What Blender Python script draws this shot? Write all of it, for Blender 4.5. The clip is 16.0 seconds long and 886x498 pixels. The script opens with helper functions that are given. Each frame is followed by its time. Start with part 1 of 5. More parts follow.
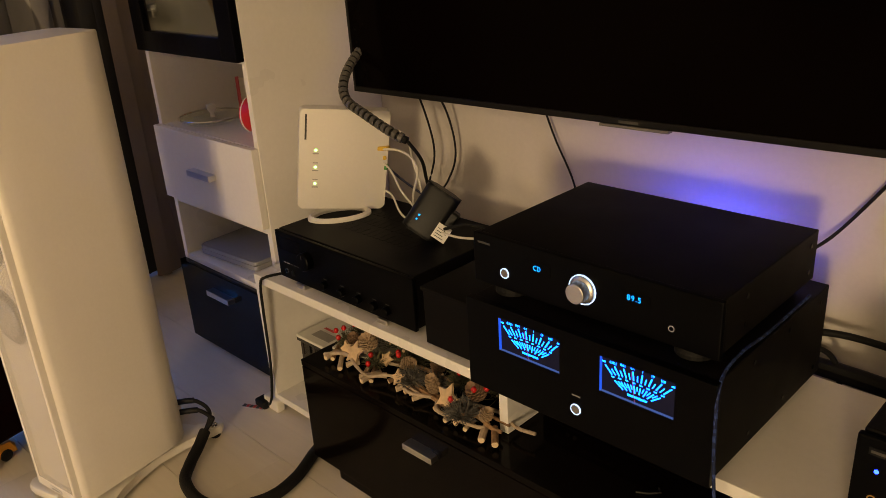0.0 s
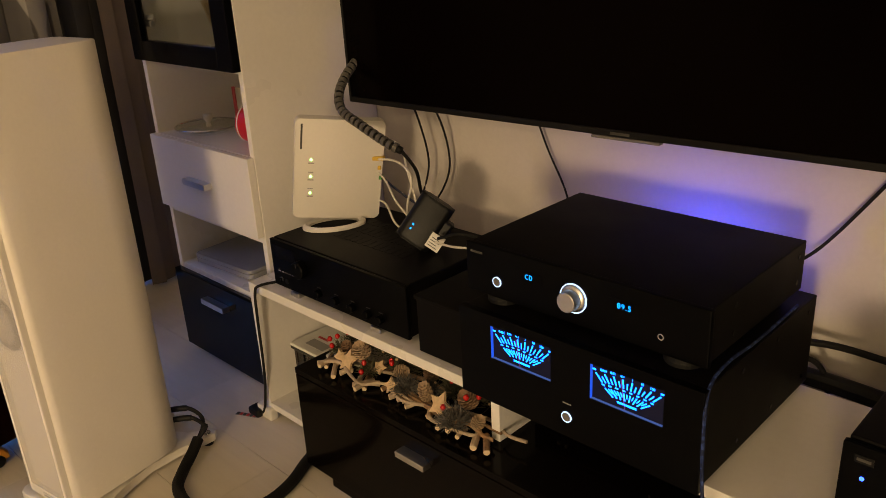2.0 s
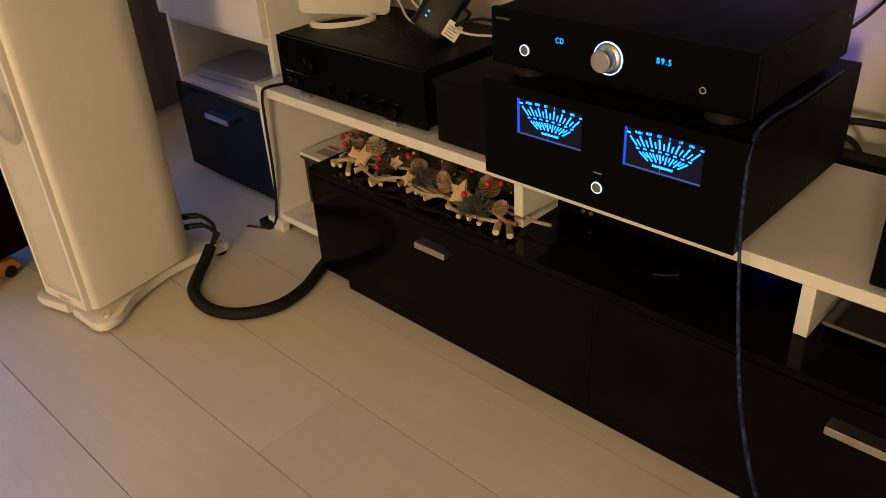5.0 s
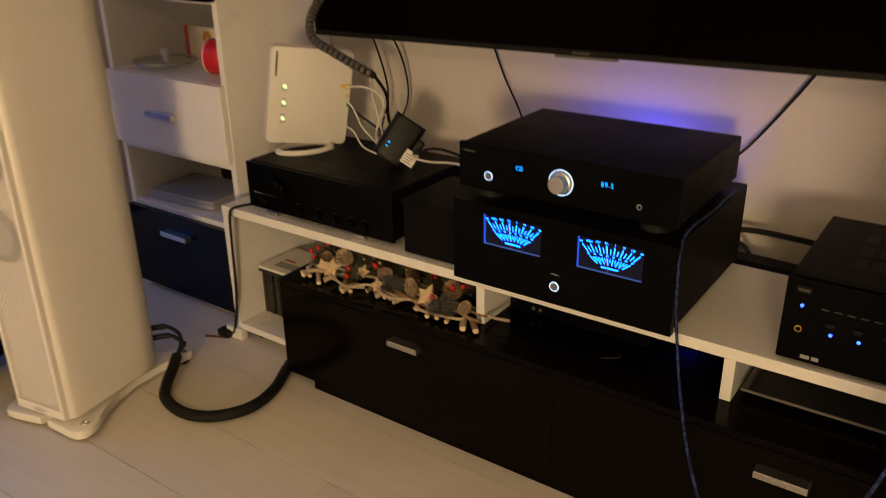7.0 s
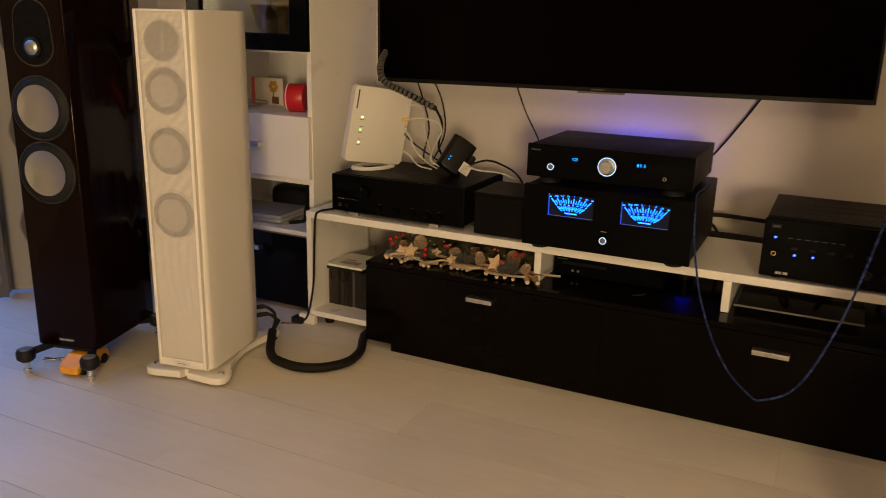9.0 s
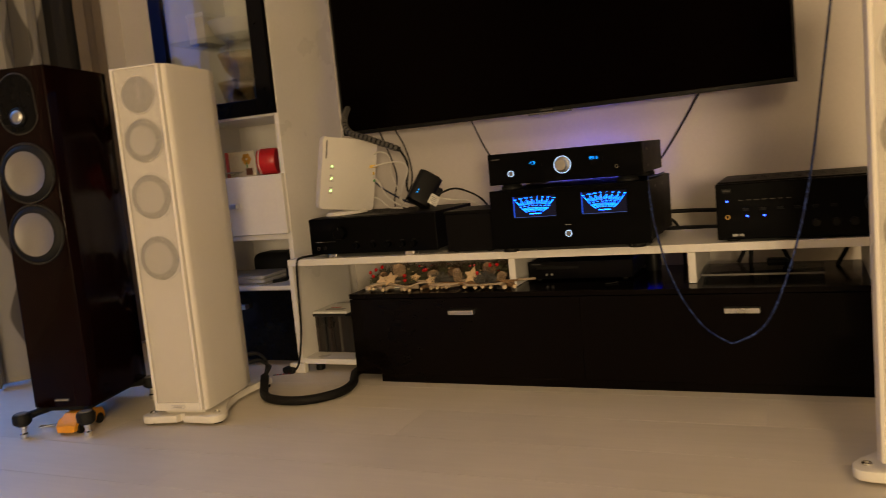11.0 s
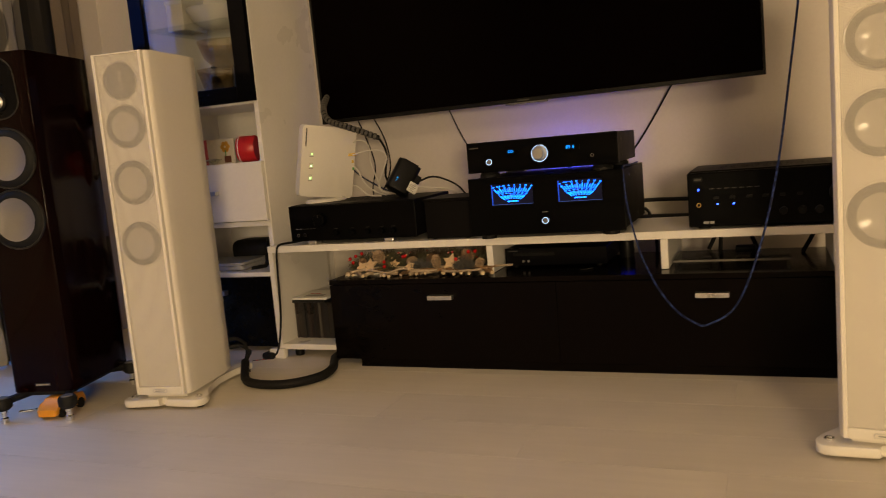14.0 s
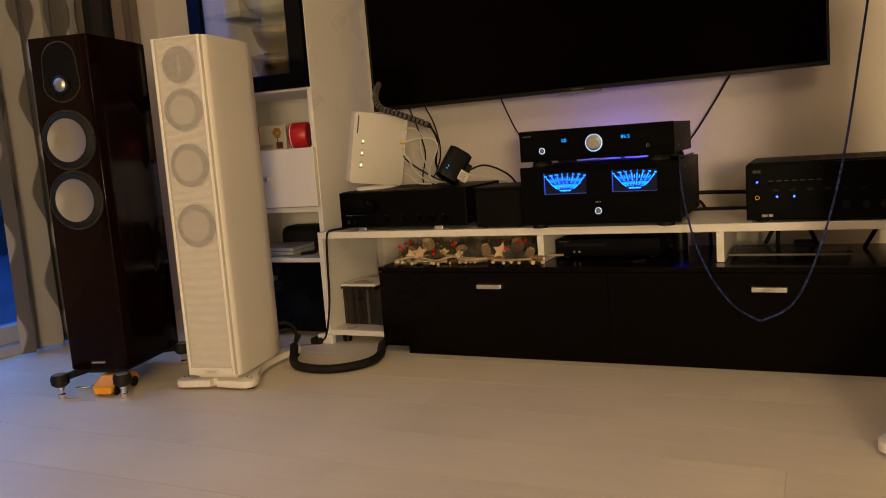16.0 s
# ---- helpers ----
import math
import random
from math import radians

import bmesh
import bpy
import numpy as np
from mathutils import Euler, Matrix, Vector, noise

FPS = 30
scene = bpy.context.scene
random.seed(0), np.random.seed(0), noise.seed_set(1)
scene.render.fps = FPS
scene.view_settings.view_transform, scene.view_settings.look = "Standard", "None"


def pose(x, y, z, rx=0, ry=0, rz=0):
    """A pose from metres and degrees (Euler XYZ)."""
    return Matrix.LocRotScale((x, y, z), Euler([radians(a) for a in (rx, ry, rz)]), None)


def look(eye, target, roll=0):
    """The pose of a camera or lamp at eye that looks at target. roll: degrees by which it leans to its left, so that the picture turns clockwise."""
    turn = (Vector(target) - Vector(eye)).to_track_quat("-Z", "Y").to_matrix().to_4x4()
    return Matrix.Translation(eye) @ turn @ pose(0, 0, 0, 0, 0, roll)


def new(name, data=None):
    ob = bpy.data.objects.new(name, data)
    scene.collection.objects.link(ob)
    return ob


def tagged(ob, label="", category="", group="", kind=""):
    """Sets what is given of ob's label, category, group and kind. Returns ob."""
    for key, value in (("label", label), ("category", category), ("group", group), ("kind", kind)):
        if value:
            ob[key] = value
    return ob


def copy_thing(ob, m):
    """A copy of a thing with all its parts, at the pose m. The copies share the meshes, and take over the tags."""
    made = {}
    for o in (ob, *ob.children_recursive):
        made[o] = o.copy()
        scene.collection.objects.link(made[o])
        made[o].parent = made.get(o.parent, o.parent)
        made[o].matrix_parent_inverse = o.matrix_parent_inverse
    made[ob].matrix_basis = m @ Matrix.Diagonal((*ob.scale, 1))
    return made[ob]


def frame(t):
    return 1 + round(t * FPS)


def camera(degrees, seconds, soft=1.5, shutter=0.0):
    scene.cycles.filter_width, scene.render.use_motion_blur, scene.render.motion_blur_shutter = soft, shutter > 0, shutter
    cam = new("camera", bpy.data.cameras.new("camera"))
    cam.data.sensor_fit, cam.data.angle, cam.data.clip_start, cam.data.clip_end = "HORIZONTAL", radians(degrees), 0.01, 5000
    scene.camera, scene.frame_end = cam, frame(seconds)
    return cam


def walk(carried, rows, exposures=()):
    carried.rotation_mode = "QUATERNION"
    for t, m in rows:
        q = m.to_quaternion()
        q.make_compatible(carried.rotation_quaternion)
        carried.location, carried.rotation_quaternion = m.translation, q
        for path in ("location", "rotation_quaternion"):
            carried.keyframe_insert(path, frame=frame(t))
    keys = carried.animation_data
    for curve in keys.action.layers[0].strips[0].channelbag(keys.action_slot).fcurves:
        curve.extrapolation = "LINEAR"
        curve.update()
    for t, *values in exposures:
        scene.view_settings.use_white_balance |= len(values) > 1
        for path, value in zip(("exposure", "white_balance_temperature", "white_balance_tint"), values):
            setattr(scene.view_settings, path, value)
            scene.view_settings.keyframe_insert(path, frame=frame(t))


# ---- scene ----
cam = camera(57.5, 16.0, 0.85, 0.6)
PATH = [
    (0, (1.602, -0.924, 1.157), (0.282, 0.369, 0.391), -3.7),
    (0.5, (1.602, -0.927, 1.155), (0.282, 0.367, 0.392), -3.2),
    (1, (1.606, -0.928, 1.158), (0.288, 0.369, 0.396), -3.0),
    (1.5, (1.61, -0.925, 1.159), (0.283, 0.369, 0.407), -3.0),
    (2, (1.615, -0.933, 1.158), (0.298, 0.377, 0.418), -3.2),
    (2.5, (1.616, -0.94, 1.159), (0.301, 0.374, 0.422), -3.3),
    (3, (1.612, -0.962, 1.118), (0.318, 0.332, 0.311), -3.4),
    (3.5, (1.591, -0.993, 1.026), (0.331, 0.244, 0.087), -2.4),
    (3.7, (1.585, -0.987, 1.011), (0.328, 0.191, -0.005), -3.0),
    (5.8, (1.59, -0.978, 0.996), (0.385, 0.235, -0.042), -4.1),
    (6, (1.589, -0.972, 1.012), (0.382, 0.227, -0.04), -4.5),
    (6.5, (1.572, -1.074, 1.029), (0.405, 0.24, 0.074), -1.9),
    (7, (1.588, -1.255, 1.086), (0.522, 0.242, 0.298), -0.8),
    (7.5, (1.68, -1.445, 1.126), (0.532, 0.023, 0.399), -1.7),
    (8, (1.649, -1.648, 1.113), (0.5, -0.158, 0.434), -4.1),
    (8.2, (1.601, -1.779, 1.096), (0.533, -0.222, 0.437), -4.0),
    (10.3, (1.46, -2.171, 0.735), (0.71, -0.335, 0.475), 5.7),
    (10.5, (1.502, -2.183, 0.7), (0.689, -0.369, 0.478), 4.9),
    (11, (1.58, -2.21, 0.676), (0.755, -0.403, 0.449), -5.4),
    (11.5, (1.605, -2.233, 0.676), (0.848, -0.389, 0.508), -4.5),
    (12, (1.6, -2.248, 0.651), (0.921, -0.373, 0.5), -3.4),
    (12.5, (1.602, -2.253, 0.656), (0.934, -0.379, 0.458), -1.2),
    (13, (1.598, -2.25, 0.644), (0.907, -0.383, 0.447), -0.8),
    (13.5, (1.584, -2.263, 0.661), (0.895, -0.397, 0.454), -2.1),
    (14, (1.576, -2.264, 0.669), (0.816, -0.432, 0.415), -5.0),
    (14.5, (1.559, -2.269, 0.66), (0.74, -0.465, 0.386), -4.3),
    (15, (1.555, -2.264, 0.644), (0.718, -0.469, 0.368), -4.1),
    (15.5, (1.542, -2.27, 0.646), (0.699, -0.479, 0.362), -4.3),
    (16, (1.547, -2.27, 0.656), (0.694, -0.48, 0.393), -4.2),
]
walk(cam, [(t, look(eye, target, roll)) for t, eye, target, roll in PATH],
     ((0, 0.12), (5.8, 0.04), (8.2, 0.05), (10.3, -0.10), (16, -0.08)))

# ---- world, lamps ----
world = bpy.data.worlds.new("dusk")
scene.world = world
world.use_nodes = True
world.node_tree.nodes["Background"].inputs["Color"].default_value = (0.035, 0.17, 0.85, 1)
world.node_tree.nodes["Background"].inputs["Strength"].default_value = 1.9


def lamp(name, kind, place, watts, colour, size, target=None, size_y=None):
    data = bpy.data.lights.new(name, kind)
    data.energy, data.color = watts, colour
    if kind == "AREA":
        data.shape, data.size, data.size_y = "RECTANGLE", size, size_y or size
    else:
        data.shadow_soft_size = size
    ob = new(name, data)
    ob.matrix_basis = look(place, target) if target else Matrix.Translation(place)
    return ob


WARM = (1.0, 0.722, 0.392)
lamp("room_lamp", "AREA", (3.06, -5.2, 0.86), 122, WARM, 0.75, (0.5, 0.0, 0.55))
# unseen fill light added overhead to lift the floor and white furniture
lamp("ceiling_lamp", "POINT", (2.6, -3.6, 2.30), 46, WARM, 0.20)
lamp("window_daylight", "AREA", (-1.16, -0.70, 1.12), 4.3, (0.055, 0.38, 1.0), 0.62, (-0.45, -1.0, 0.0), 1.9).data.spread = radians(115)
lamp("blue_led", "AREA", (0.95, 0.362, 0.500), 0.72, (0.055, 0.07, 1.0), 0.10, (0.93, 0.48, 0.66), 0.02)

# ---- materials ----


def nodes_of(name):
    m = bpy.data.materials.new(name)
    m.use_nodes = True
    t = m.node_tree
    return m, t, t.nodes["Principled BSDF"]


def surface(name, colour, rough=0.5, metal=0.0, vary=0.06, scale=6.0, grain=60.0, bump=0.05, coat=0.0, stretch=(1, 1, 1),
            rough_vary=0.08, spec=0.5):
    """A worn surface: broad stains and fine grain in the colour, uneven gloss and a fine relief."""
    m, t, b = nodes_of(name)
    co = t.nodes.new("ShaderNodeTexCoord")
    mp = t.nodes.new("ShaderNodeMapping")
    mp.inputs["Scale"].default_value = stretch
    t.links.new(co.outputs["Object"], mp.inputs["Vector"])
    broad = t.nodes.new("ShaderNodeTexNoise")
    broad.inputs["Scale"].default_value, broad.inputs["Detail"].default_value = scale, 4
    fine = t.nodes.new("ShaderNodeTexNoise")
    fine.inputs["Scale"].default_value, fine.inputs["Detail"].default_value = grain, 5
    for n in (broad, fine):
        t.links.new(mp.outputs["Vector"], n.inputs["Vector"])
    add = t.nodes.new("ShaderNodeMath")
    add.operation = "ADD"
    t.links.new(broad.outputs["Fac"], add.inputs[0])
    t.links.new(fine.outputs["Fac"], add.inputs[1])
    ramp = t.nodes.new("ShaderNodeMapRange")
    ramp.inputs["From Min"].default_value, ramp.inputs["From Max"].default_value = 0.7, 1.3
    ramp.inputs["To Min"].default_value, ramp.inputs["To Max"].default_value = 1 - vary, 1 + vary
    t.links.new(add.outputs[0], ramp.inputs["Value"])
    mix = t.nodes.new("ShaderNodeMix")
    mix.data_type, mix.blend_type = "RGBA", "MULTIPLY"
    mix.inputs["Factor"].default_value = 1.0
    mix.inputs[6].default_value = (*colour, 1)
    t.links.new(ramp.outputs["Result"], mix.inputs[7])
    t.links.new(mix.outputs[2], b.inputs["Base Color"])
    rr = t.nodes.new("ShaderNodeMapRange")
    rr.inputs["From Min"].default_value, rr.inputs["From Max"].default_value = 0.3, 0.7
    rr.inputs["To Min"].default_value = max(0.02, rough - rough_vary)
    rr.inputs["To Max"].default_value = min(1.0, rough + rough_vary)
    t.links.new(broad.outputs["Fac"], rr.inputs["Value"])
    t.links.new(rr.outputs["Result"], b.inputs["Roughness"])
    b.inputs["Metallic"].default_value = metal
    b.inputs["Coat Weight"].default_value = coat
    b.inputs["Specular IOR Level"].default_value = spec
    if bump:
        bp = t.nodes.new("ShaderNodeBump")
        bp.inputs["Strength"].default_value, bp.inputs["Distance"].default_value = bump, 0.002
        t.links.new(fine.outputs["Fac"], bp.inputs["Height"])
        t.links.new(bp.outputs["Normal"], b.inputs["Normal"])
    return m


def glow(name, colour, strength):
    m, t, b = nodes_of(name)
    b.inputs["Base Color"].default_value = (0.006, 0.006, 0.009, 1)
    b.inputs["Specular IOR Level"].default_value = 0.06
    b.inputs["Emission Color"].default_value = (*colour, 1)
    b.inputs["Emission Strength"].default_value = strength
    return m


def thin_pane(name, tint=(0.85, 0.9, 0.95), gloss=0.12):
    """A thin sheet of glass: mostly see-through, with a mirror's share at its face."""
    m, t, b = nodes_of(name)
    t.nodes.remove(b)
    tr = t.nodes.new("ShaderNodeBsdfTransparent")
    tr.inputs["Color"].default_value = (*tint, 1)
    gl = t.nodes.new("ShaderNodeBsdfGlossy")
    gl.inputs["Roughness"].default_value = 0.03
    mx = t.nodes.new("ShaderNodeMixShader")
    mx.inputs["Fac"].default_value = gloss
    t.links.new(tr.outputs[0], mx.inputs[1])
    t.links.new(gl.outputs[0], mx.inputs[2])
    t.links.new(mx.outputs[0], t.nodes["Material Output"].inputs["Surface"])
    return m


def perforated(name, colour, pitch=0.0032, open_above=0.12):
    """Sheet metal with rows of round holes."""
    m, t, b = nodes_of(name)
    b.inputs["Base Color"].default_value = (*colour, 1)
    b.inputs["Roughness"].default_value = 0.55
    co = t.nodes.new("ShaderNodeTexCoord")
    sp = t.nodes.new("ShaderNodeSeparateXYZ")
    t.links.new(co.outputs["Object"], sp.inputs["Vector"])
    waves = []
    for axis, k in (("X", 1.0), ("Z", 0.866)):
        mul = t.nodes.new("ShaderNodeMath")
        mul.operation = "MULTIPLY"
        mul.inputs[1].default_value = 2 * math.pi / pitch / 2 / k
        t.links.new(sp.outputs[axis], mul.inputs[0])
        sn = t.nodes.new("ShaderNodeMath")
        sn.operation = "SINE"
        t.links.new(mul.outputs[0], sn.inputs[0])
        waves.append(sn)
    pr = t.nodes.new("ShaderNodeMath")
    pr.operation = "MULTIPLY"
    t.links.new(waves[0].outputs[0], pr.inputs[0])
    t.links.new(waves[1].outputs[0], pr.inputs[1])
    ab = t.nodes.new("ShaderNodeMath")
    ab.operation = "ABSOLUTE"
    t.links.new(pr.outputs[0], ab.inputs[0])
    gt = t.nodes.new("ShaderNodeMapRange")
    gt.inputs["From Min"].default_value, gt.inputs["From Max"].default_value = open_above, 0.50
    gt.inputs["To Min"].default_value, gt.inputs["To Max"].default_value = 0.63, 0.82
    t.links.new(ab.outputs[0], gt.inputs["Value"])
    tr = t.nodes.new("ShaderNodeBsdfTransparent")
    mx = t.nodes.new("ShaderNodeMixShader")
    t.links.new(gt.outputs[0], mx.inputs["Fac"])
    t.links.new(b.outputs[0], mx.inputs[1])
    t.links.new(tr.outputs[0], mx.inputs[2])
    t.links.new(mx.outputs[0], t.nodes["Material Output"].inputs["Surface"])
    return m


def plank_material():
    m, t, b = nodes_of("whitewashed_laminate")
    co = t.nodes.new("ShaderNodeTexCoord")
    info = t.nodes.new("ShaderNodeObjectInfo")
    off = t.nodes.new("ShaderNodeVectorMath")
    off.operation = "SCALE"
    off.inputs[0].default_value = (7.0, 13.0, 0.0)
    t.links.new(info.outputs["Random"], off.inputs["Scale"])
    add = t.nodes.new("ShaderNodeVectorMath")
    t.links.new(co.outputs["Object"], add.inputs[0])
    t.links.new(off.outputs["Vector"], add.inputs[1])
    mp = t.nodes.new("ShaderNodeMapping")
    mp.inputs["Scale"].default_value = (1.2, 16, 1)
    t.links.new(add.outputs["Vector"], mp.inputs["Vector"])
    grain = t.nodes.new("ShaderNodeTexNoise")
    grain.inputs["Scale"].default_value, grain.inputs["Detail"].default_value = 3.0, 8
    grain.inputs["Roughness"].default_value, grain.inputs["Distortion"].default_value = 0.62, 0.6
    t.links.new(mp.outputs["Vector"], grain.inputs["Vector"])
    cloud = t.nodes.new("ShaderNodeTexNoise")
    cloud.inputs["Scale"].default_value, cloud.inputs["Detail"].default_value = 2.2, 3
    t.links.new(add.outputs["Vector"], cloud.inputs["Vector"])
    ramp = t.nodes.new("ShaderNodeValToRGB")
    ramp.color_ramp.elements[0].position, ramp.color_ramp.elements[1].position = 0.3, 0.72
    ramp.color_ramp.elements[0].color = (0.655, 0.595, 0.50, 1)
    ramp.color_ramp.elements[1].color = (0.71, 0.65, 0.55, 1)
    t.links.new(grain.outputs["Fac"], ramp.inputs["Fac"])
    tone = t.nodes.new("ShaderNodeMapRange")
    tone.inputs["To Min"].default_value, tone.inputs["To Max"].default_value = 0.975, 1.025
    t.links.new(info.outputs["Random"], tone.inputs["Value"])
    cl = t.nodes.new("ShaderNodeMapRange")
    cl.inputs["From Min"].default_value, cl.inputs["From Max"].default_value = 0.3, 0.7
    cl.inputs["To Min"].default_value, cl.inputs["To Max"].default_value = 0.92, 1.06
    t.links.new(cloud.outputs["Fac"], cl.inputs["Value"])
    mul = t.nodes.new("ShaderNodeMath")
    mul.operation = "MULTIPLY"
    t.links.new(tone.outputs["Result"], mul.inputs[0])
    t.links.new(cl.outputs["Result"], mul.inputs[1])
    mix = t.nodes.new("ShaderNodeMix")
    mix.data_type, mix.blend_type = "RGBA", "MULTIPLY"
    mix.inputs["Factor"].default_value = 1.0
    t.links.new(ramp.outputs["Color"], mix.inputs[6])
    t.links.new(mul.outputs[0], mix.inputs[7])
    t.links.new(mix.outputs[2], b.inputs["Base Color"])
    rr = t.nodes.new("ShaderNodeMapRange")
    rr.inputs["To Min"].default_value, rr.inputs["To Max"].default_value = 0.36, 0.52
    t.links.new(grain.outputs["Fac"], rr.inputs["Value"])
    t.links.new(rr.outputs["Result"], b.inputs["Roughness"])
    bp = t.nodes.new("ShaderNodeBump")
    bp.inputs["Strength"].default_value, bp.inputs["Distance"].default_value = 0.05, 0.001
    t.links.new(grain.outputs["Fac"], bp.inputs["Height"])
    t.links.new(bp.outputs["Normal"], b.inputs["Normal"])
    return m


def curtain_material():
    """Woven grey-brown cloth with a broad hourglass figure."""
    m, t, b = nodes_of("figured_curtain_cloth")
    co = t.nodes.new("ShaderNodeTexCoord")
    sp = t.nodes.new("ShaderNodeSeparateXYZ")
    t.links.new(co.outputs["Object"], sp.inputs["Vector"])

    def step(op, a, c):
        n = t.nodes.new("ShaderNodeMath")
        n.operation = op
        for k, v in enumerate((a, c)):
            if isinstance(v, float):
                n.inputs[k].default_value = v
            elif v is not None:
                t.links.new(v, n.inputs[k])
        return n.outputs[0]

    # bands up the cloth that swell and narrow in turn
    swell = step("SINE", step("MULTIPLY", sp.outputs["Z"], 19.0), None)
    band = step("SINE", step("MULTIPLY", sp.outputs["Y"], 42.0), None)
    figure = step("ADD", step("MULTIPLY", step("ADD", band, step("MULTIPLY", swell, 0.8)), 0.5), 0.5)
    ramp = t.nodes.new("ShaderNodeValToRGB")
    ramp.color_ramp.elements[0].position, ramp.color_ramp.elements[1].position = 0.45, 0.55
    ramp.color_ramp.elements[0].color = (0.075, 0.068, 0.062, 1)
    ramp.color_ramp.elements[1].color = (0.28, 0.265, 0.245, 1)
    t.links.new(figure, ramp.inputs["Fac"])
    t.links.new(ramp.outputs["Color"], b.inputs["Base Color"])
    b.inputs["Roughness"].default_value = 0.75
    b.inputs["Sheen Weight"].default_value = 0.3
    nz = t.nodes.new("ShaderNodeTexNoise")
    nz.inputs["Scale"].default_value = 400
    bp = t.nodes.new("ShaderNodeBump")
    bp.inputs["Strength"].default_value, bp.inputs["Distance"].default_value = 0.3, 0.001
    t.links.new(nz.outputs["Fac"], bp.inputs["Height"])
    t.links.new(bp.outputs["Normal"], b.inputs["Normal"])
    return m


def braid(name, dark, pale):
    """A braided sleeve: short pale flecks between dark ones along the cord."""
    m, t, b = nodes_of(name)
    co = t.nodes.new("ShaderNodeTexCoord")
    v = t.nodes.new("ShaderNodeTexVoronoi")
    v.inputs["Scale"].default_value = 190
    t.links.new(co.outputs["Object"], v.inputs["Vector"])
    r = t.nodes.new("ShaderNodeValToRGB")
    r.color_ramp.elements[0].position, r.color_ramp.elements[1].position = 0.45, 0.75
    r.color_ramp.elements[0].color, r.color_ramp.elements[1].color = (*dark, 1), (*pale, 1)
    t.links.new(v.outputs["Color"], r.inputs["Fac"])
    t.links.new(r.outputs["Color"], b.inputs["Base Color"])
    b.inputs["Roughness"].default_value = 0.6
    b.inputs["Specular IOR Level"].default_value = 0.25
    bp = t.nodes.new("ShaderNodeBump")
    bp.inputs["Strength"].default_value, bp.inputs["Distance"].default_value = 0.4, 0.001
    t.links.new(v.outputs["Distance"], bp.inputs["Height"])
    t.links.new(bp.outputs["Normal"], b.inputs["Normal"])
    return m


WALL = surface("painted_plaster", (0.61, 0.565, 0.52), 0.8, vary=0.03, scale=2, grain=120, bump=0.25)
# dark tone stands in for a dim room behind, seen only in reflections
DIMWALL = surface("dimmed_unseen_wall", (0.26, 0.235, 0.21), 0.85, vary=0.05, scale=2, grain=120, bump=0.2)
CEIL = surface("ceiling_paint", (0.75, 0.73, 0.70), 0.9, vary=0.03, scale=2, grain=90, bump=0.2)
LACQUER = surface("white_lacquer", (0.78, 0.755, 0.72), 0.33, vary=0.025, scale=4, grain=90, bump=0.02)
SATIN = surface("satin_white_cabinet", (0.79, 0.75, 0.68), 0.38, vary=0.02, scale=3, grain=150, bump=0.03, coat=0.1)
PLANK = plank_material()
UNDER = surface("floor_joint", (0.16, 0.14, 0.115), 0.9)
EBONY = surface("black_brown_gloss", (0.0028, 0.0018, 0.0016), 0.14, vary=0.06, scale=3, grain=30, bump=0.0, stretch=(1, 2, 2), spec=0.07)
BLACKGLOSS = surface("black_gloss", (0.003, 0.003, 0.004), 0.12, vary=0.1, bump=0.0, spec=0.10)
BLACKMETAL = surface("black_powder_coat", (0.0035, 0.003, 0.003), 0.5, vary=0.2, scale=5, grain=400, bump=0.12, spec=0.08)
FASCIA = surface("black_brushed_fascia", (0.0012, 0.0012, 0.0014), 0.36, vary=0.2, scale=4, grain=200, bump=0.03, stretch=(1, 1, 12), spec=0.06)
PLASTIC = surface("black_plastic", (0.0045, 0.0045, 0.005), 0.45, vary=0.2, grain=250, bump=0.08, spec=0.2)
SCREEN = surface("television_glass", (0.0016, 0.0008, 0.0007), 0.12, vary=0.1, bump=0.0, rough_vary=0.02, spec=0.015)
ALU = surface("brushed_aluminium", (0.62, 0.61, 0.60), 0.34, metal=1.0, vary=0.05, grain=200, bump=0.04)
CHROME = surface("chrome", (0.75, 0.74, 0.72), 0.15, metal=1.0, vary=0.03, bump=0.0)
BRASS = surface("gold_plate", (0.70, 0.45, 0.16), 0.3, metal=1.0, vary=0.05, bump=0.0)
RUBBER = surface("black_rubber", (0.006, 0.006, 0.006), 0.6, vary=0.2, grain=300, bump=0.1, spec=0.25)
SLEEVE = surface("braided_sleeve", (0.006, 0.0055, 0.0055), 0.65, vary=0.4, scale=200, grain=500, bump=0.5, spec=0.25)
GREYHOSE = surface("grey_spiral_wrap", (0.085, 0.08, 0.076), 0.5, vary=0.1, grain=150, bump=0.1)
WHITEPLASTIC = surface("white_plastic", (0.74, 0.71, 0.66), 0.4, vary=0.02, grain=150, bump=0.03)
WHITECABLE = surface("white_cable", (0.66, 0.63, 0.58), 0.45, vary=0.05, bump=0.0)
YELLOW = surface("yellow_plug", (0.62, 0.40, 0.04), 0.45, vary=0.05, bump=0.0)
GREENPLUG = surface("green_plug", (0.06, 0.25, 0.06), 0.45, vary=0.05, bump=0.0)
BLUECORD = braid("blue_braided_cord", (0.004, 0.010, 0.05), (0.030, 0.058, 0.21))
ROSEWOOD = surface("dark_rosewood_gloss", (0.0052, 0.0011, 0.0010), 0.12, vary=0.35, scale=4, grain=22, bump=0.01, stretch=(9, 9, 0.7), spec=0.10)
CONE = surface("silver_cone", (0.38, 0.38, 0.39), 0.36, metal=1.0, vary=0.04, grain=200, bump=0.03)
PALECONE = surface("pale_cone", (0.47, 0.445, 0.395), 0.10, vary=0.03, grain=150, bump=0.03)
